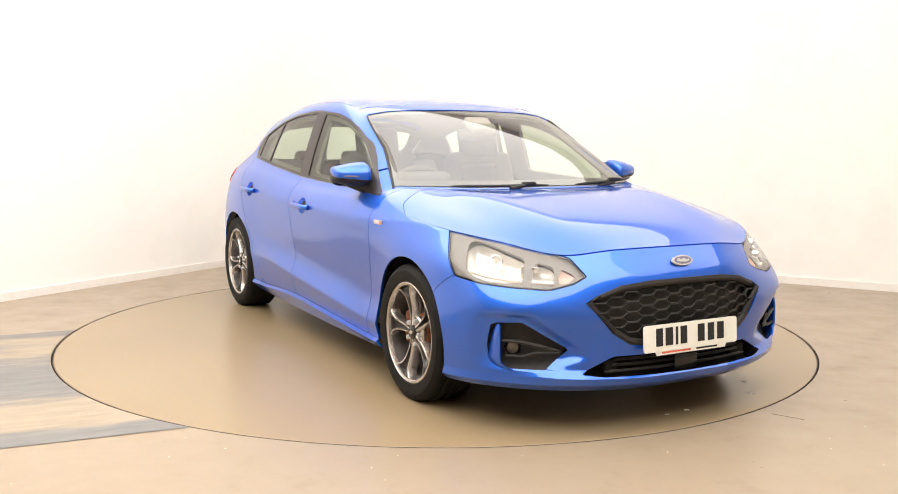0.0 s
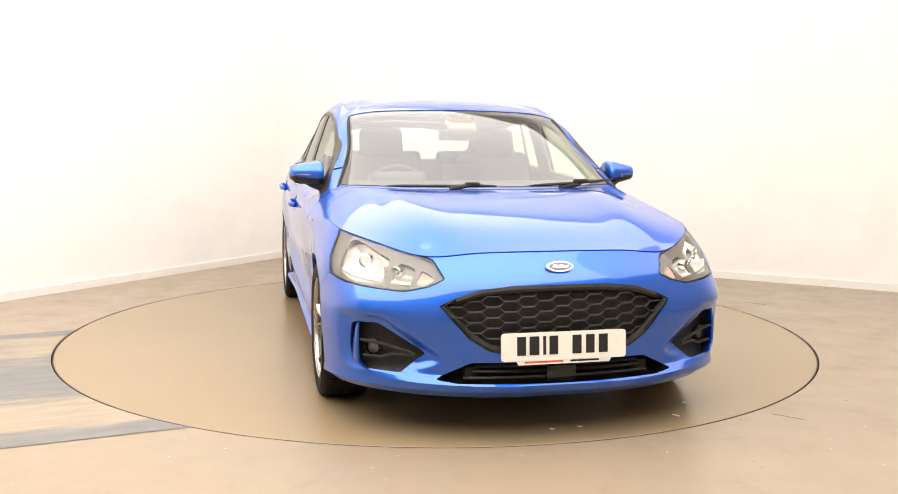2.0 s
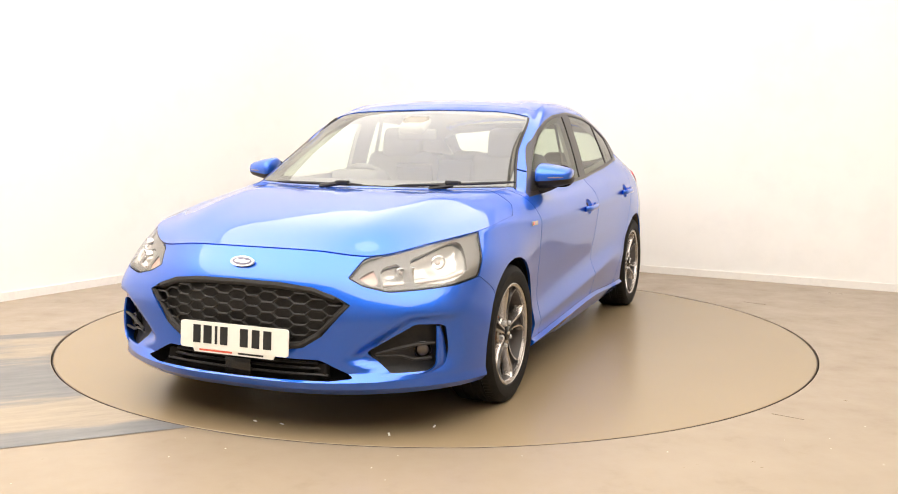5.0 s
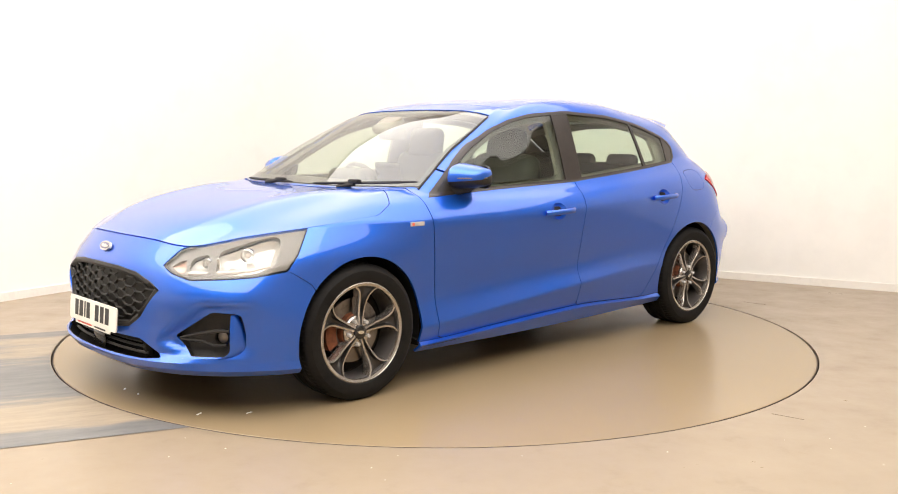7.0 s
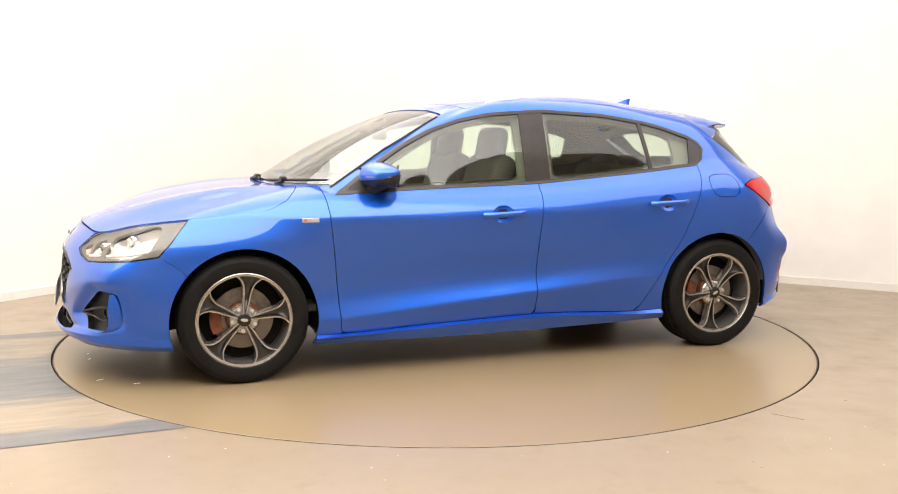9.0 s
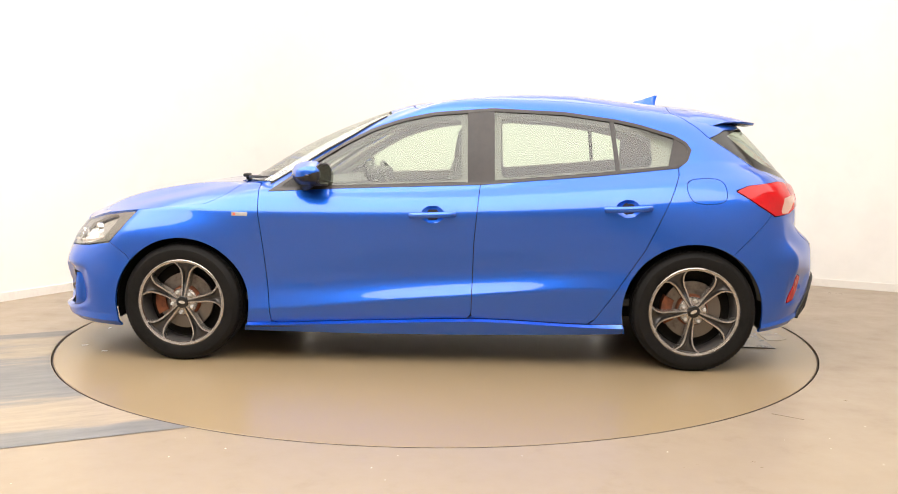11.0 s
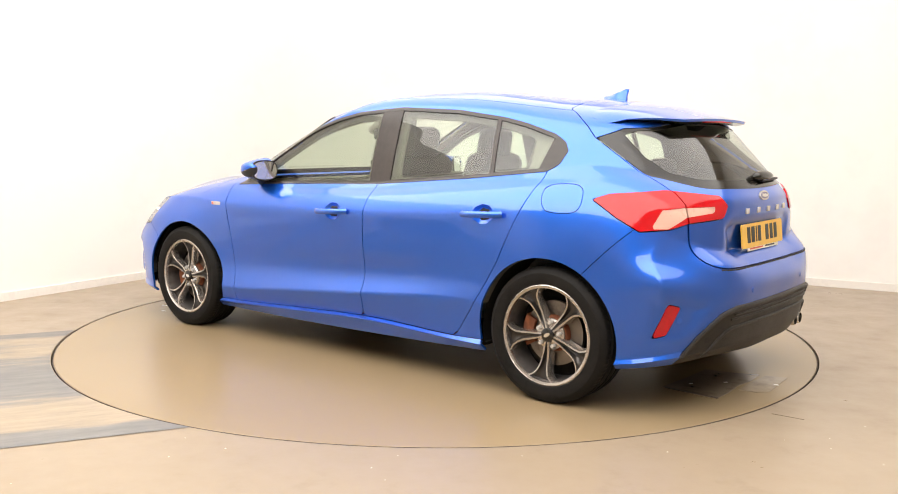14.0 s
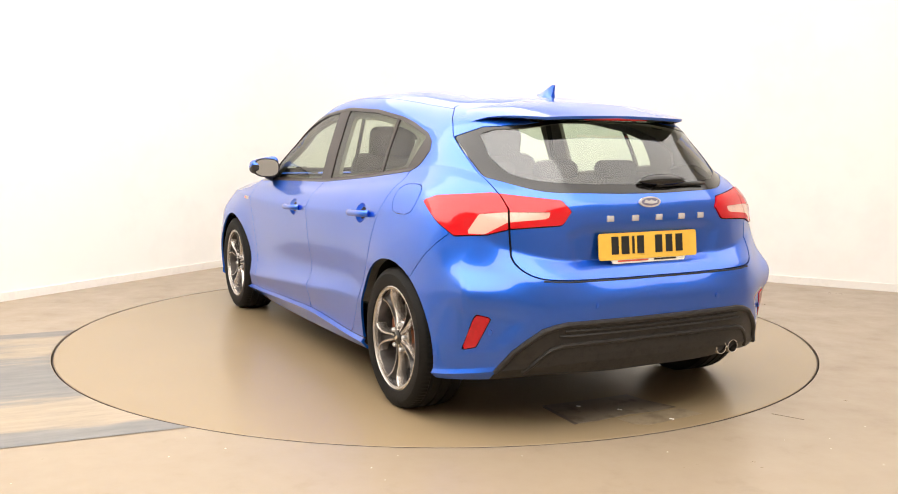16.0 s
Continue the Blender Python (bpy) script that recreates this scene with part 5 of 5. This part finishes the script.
def cabin(car):
    # headliner and inner pillars
    roofing, _ = cut(UNDER_SHELL, lambda x, y, z, u, v: (10.05 - v) * .1)
    part("headliner", shell_bm(roofing, both=True, push=-.03, flange=-.024), LINER, car, "pale headliner and pillar trim")
    trim, _ = cut(UNDER_SHELL, lambda x, y, z, u, v: max((3 - v), (v - 10.02), (5.9 - u), (u - 11.2)))
    for right in (False, True):
        part("door_trim", shell_bm(trim, right=right, push=-.05, flange=-.04), DASH, car, "dark inner door trim")
    prof = [(1.09, .912), (.80, .938), (.60, .945), (.46, .93), (.40, .88), (.37, .70), (.55, .52), (1.09, .50)]
    bm = bmesh.new()
    rows = [[bm.verts.new((x - .05 * (y / .72) ** 2, y, z)) for x, z in prof] for y in (-.72, -.5, -.2, 0, .2, .5, .72)]
    for p, q in zip(rows, rows[1:]):
        for k in range(len(prof)):
            j = (k + 1) % len(prof)
            bm.faces.new((p[k], p[j], q[j], q[k]))
    bm.faces.new(rows[0]), bm.faces.new(rows[-1])
    bmesh.ops.recalc_face_normals(bm, faces=bm.faces)
    dash = part("dashboard", bm, DASH, car, "dark grey dashboard", sharp=40)
    part("touch_screen", box_bm(.02, .22, .13, Matrix.Translation((.47, 0, .985)) @ pose(0, 0, 0, 0, 12, 0), .01), GLOSS_BLACK, dash)
    part("binnacle", cushion(.16, .32, .10, Matrix.Translation((.46, -.36, .955)), .04), DASH, dash)
    # right-hand steering wheel
    ring = [(.185 * math.cos(2 * math.pi * k / 36), .185 * math.sin(2 * math.pi * k / 36), 0) for k in range(36)]
    bm = tube_bm(ring, .015, 10, True)
    at = Matrix.Translation((.36, -.36, .86)) @ pose(0, 0, 0, 0, -66, 0)
    bm.transform(at)
    wh = part("steering_wheel", bm, DASH, car, "black steering wheel")
    hub = cushion(.13, .15, .05, at, .02)
    for a in (90, 210, 330):
        add_bm(hub, box_bm(.19, .03, .014, at @ pose(0, 0, 0, 0, 0, a) @ Matrix.Translation((.09, 0, 0)), .004))
    part("wheel_hub", hub, DASH, wh)
    for y in (.36, -.36):
        seat = part("front_seat", cushion(.52, .50, .17, Matrix.Translation((.22, y, .50)) @ pose(0, 0, 0, 0, -6, 0), .07), FABRIC, car, "dark fabric front seat")
        part("backrest", cushion(.15, .48, .62, Matrix.Translation((-.07, y, .80)) @ pose(0, 0, 0, 0, -17, 0), .065), FABRIC, seat)
        part("headrest", cushion(.11, .27, .21, Matrix.Translation((-.14, y, 1.15)) @ pose(0, 0, 0, 0, -10, 0), .048), FABRIC, seat)
        for dy in (-.06, .06):
            part("headrest_post", tube_bm([(-.13, y + dy, 1.02), (-.14, y + dy, 1.10)], .006, 8), CHROME, seat)
    bench = part("rear_bench", cushion(.50, 1.28, .16, Matrix.Translation((-.92, 0, .52)), .07), FABRIC, car, "dark fabric rear bench")
    part("rear_backrest", cushion(.15, 1.30, .52, Matrix.Translation((-1.20, 0, .77)) @ pose(0, 0, 0, 0, -18, 0), .06), FABRIC, bench)
    for y in (-.36, 0, .36):
        part("rear_headrest", cushion(.09, .24, .09, Matrix.Translation((-1.28, y, 1.045)) @ pose(0, 0, 0, 0, -14, 0), .042), FABRIC, bench)
    part("parcel_shelf", box_bm(.50, 1.16, .03, Matrix.Translation((-1.56, 0, .955)), .01), DASH, car, "dark parcel shelf")
    part("cabin_floor", box_bm(2.6, 1.5, .04, Matrix.Translation((-.1, 0, .33)), .01), DASH, car)
    # cabin mirror and sensor housing
    pod = part("sensor_pod", cushion(.14, .16, .05, Matrix.Translation((.475, 0, 1.262)) @ pose(0, 0, 0, 0, 30, 0), .02), PILLAR, car, "grey sensor pod at the windscreen")
    part("cabin_mirror", cushion(.035, .24, .065, Matrix.Translation((.435, 0, 1.210)), .015), DASH, pod)
    # belts by the door pillars
    for s in (1, -1):
        part("seat_belt", box_bm(.045, .004, .55, Matrix.Translation((-.30, s * .655, 1.02)) @ pose(0, 0, 0, s * 12, 0, 0)), FABRIC, car, smooth=False)


def table_marks(table):
    """Pale flecks and darker, glossier patches on the disc."""
    back = Matrix.Translation((-.049, .035, 0))
    for x, y, sx, sy, r in ((2.02, .60, .035, .008, 30), (1.85, .727, .03, .007, 10), (2.09, .005, .02, .008, 60), (2.08, .13, .022, .007, 70)):
        part("paint_fleck", box_bm(sx, sy, .002, back @ Matrix.Translation((x, y, .0012)) @ pose(0, 0, 0, 0, 0, r)), WHITE_PLATE, table, "small white paint fleck", smooth=False)
    part("glossy_patch", prism_bm([(-1.945, .10), (-2.03, .09), (-2.075, .04), (-2.06, -.12), (-2.05, -.28), (-1.95, -.25), (-1.94, -.08)], .0018, back), GLOSSY_FAINT, table, "faint darker glossy patch", smooth=False)
    part("patch_edge", box_bm(.27, .016, .003, back @ Matrix.Translation((-1.795, .300, .0018)) @ pose(0, 0, 0, 0, 0, -4)), GAP, table, "dark edge of the glossy patch", smooth=False)
    for x, y in ((-1.723, .149), (-1.845, .013), (-2.053, -.104)):
        part("paint_fleck", box_bm(.02, .012, .003, back @ Matrix.Translation((x, y, .0018)) @ pose(0, 0, 0, 0, 0, 40)), WHITE_PLATE, table, smooth=False)
    part("glossy_patch", prism_bm([(-1.64, .29), (-1.75, .305), (-1.925, .318), (-1.93, .20), (-1.915, .02), (-1.93, -.11), (-1.92, -.244), (-1.78, -.19), (-1.66, -.17), (-1.655, .06)], .0022, back), GLOSSY_DARK, table, "dark glossy patch with straight edges", smooth=False)


GLOSSY_DARK = plain("dark_glossy_floor", (0.17, 0.135, 0.10), 0.2, vary=0.3, scale=12)
GLOSSY_FAINT = plain("faint_glossy_floor", (0.24, 0.185, 0.12), 0.2, vary=0.2, scale=12)
door_mirrors(CAR)
spoiler(CAR)
roof_fin(CAR)
wipers(CAR)
small_marks(CAR)
screen_seals(CAR)
tailgate_shadow_strip(CAR)
diffuser_lip(CAR)
cabin(CAR)
table_marks(TABLE)


def floor_specks():
    """Loose specks and short scuffs on the studio floor."""
    rnd = random.Random(5)
    bm = bmesh.new()
    for k in range(34):
        x, y = rnd.uniform(-1.6, 2.4), rnd.uniform(-3.3, -1.9)
        if math.hypot(x, y) < RIM + .06:
            continue
        size = rnd.uniform(.0012, .0032)
        add_bm(bm, box_bm(size * rnd.uniform(1, 2.4), size, .0016, Matrix.Translation((x, y, .0008)) @ pose(0, 0, 0, 0, 0, rnd.uniform(0, 180))))
    ob = new("floor_specks", mesh_of("floor_specks", bm, WHITE_PLATE, False))
    tagged(ob, "tiny pale specks of grit on the beige floor", "grit", kind="stuff")
    for x, y, n, r in ((1.89, 1.12, .30, -58), (2.33, .98, .16, -40), (1.53, -1.80, .14, -38)):
        ob = new("floor_scratch", mesh_of("floor_scratch", box_bm(n, .006, .001, Matrix.Translation((x, y, .0006)) @ pose(0, 0, 0, 0, 0, r)), GLOSSY_DARK, False))
        tagged(ob, "thin brown scratch in the beige floor", "scratch", kind="structure")


floor_specks()


# ---- the turn of the table ----
TURN = [(0.0, -61.54), (0.5, -63.14), (1.0, -66.54), (1.5, -71.30), (2.0, -77.55), (2.5, -83.32), (3.0, -89.53), (3.5, -95.27), (4.0, -101.51), (4.5, -107.29),
        (5.0, -113.2), (5.5, -119.3), (6.0, -125.4), (6.5, -131.5), (7.0, -137.65), (7.5, -143.37), (8.0, -149.53), (8.5, -155.08), (9.0, -160.96),
        (9.5, -166.8), (10.0, -172.6), (10.5, -178.4), (11.0, -184.2), (11.5, -190.05), (12.0, -195.98), (12.5, -201.82), (13.0, -207.84), (13.5, -213.42),
        (14.0, -219.49), (14.5, -225.20), (15.0, -231.31), (15.5, -237.07), (16.0, -243.11)]


def motions():
    walk(TABLE, [(t, pose(0, 0, 0, 0, 0, a)) for t, a in TURN])
    walk(CAR, [(t, pose(0, 0, 0, 0, 0, a) @ Matrix.Translation((-.049, .035, 0))) for t, a in TURN])


motions()
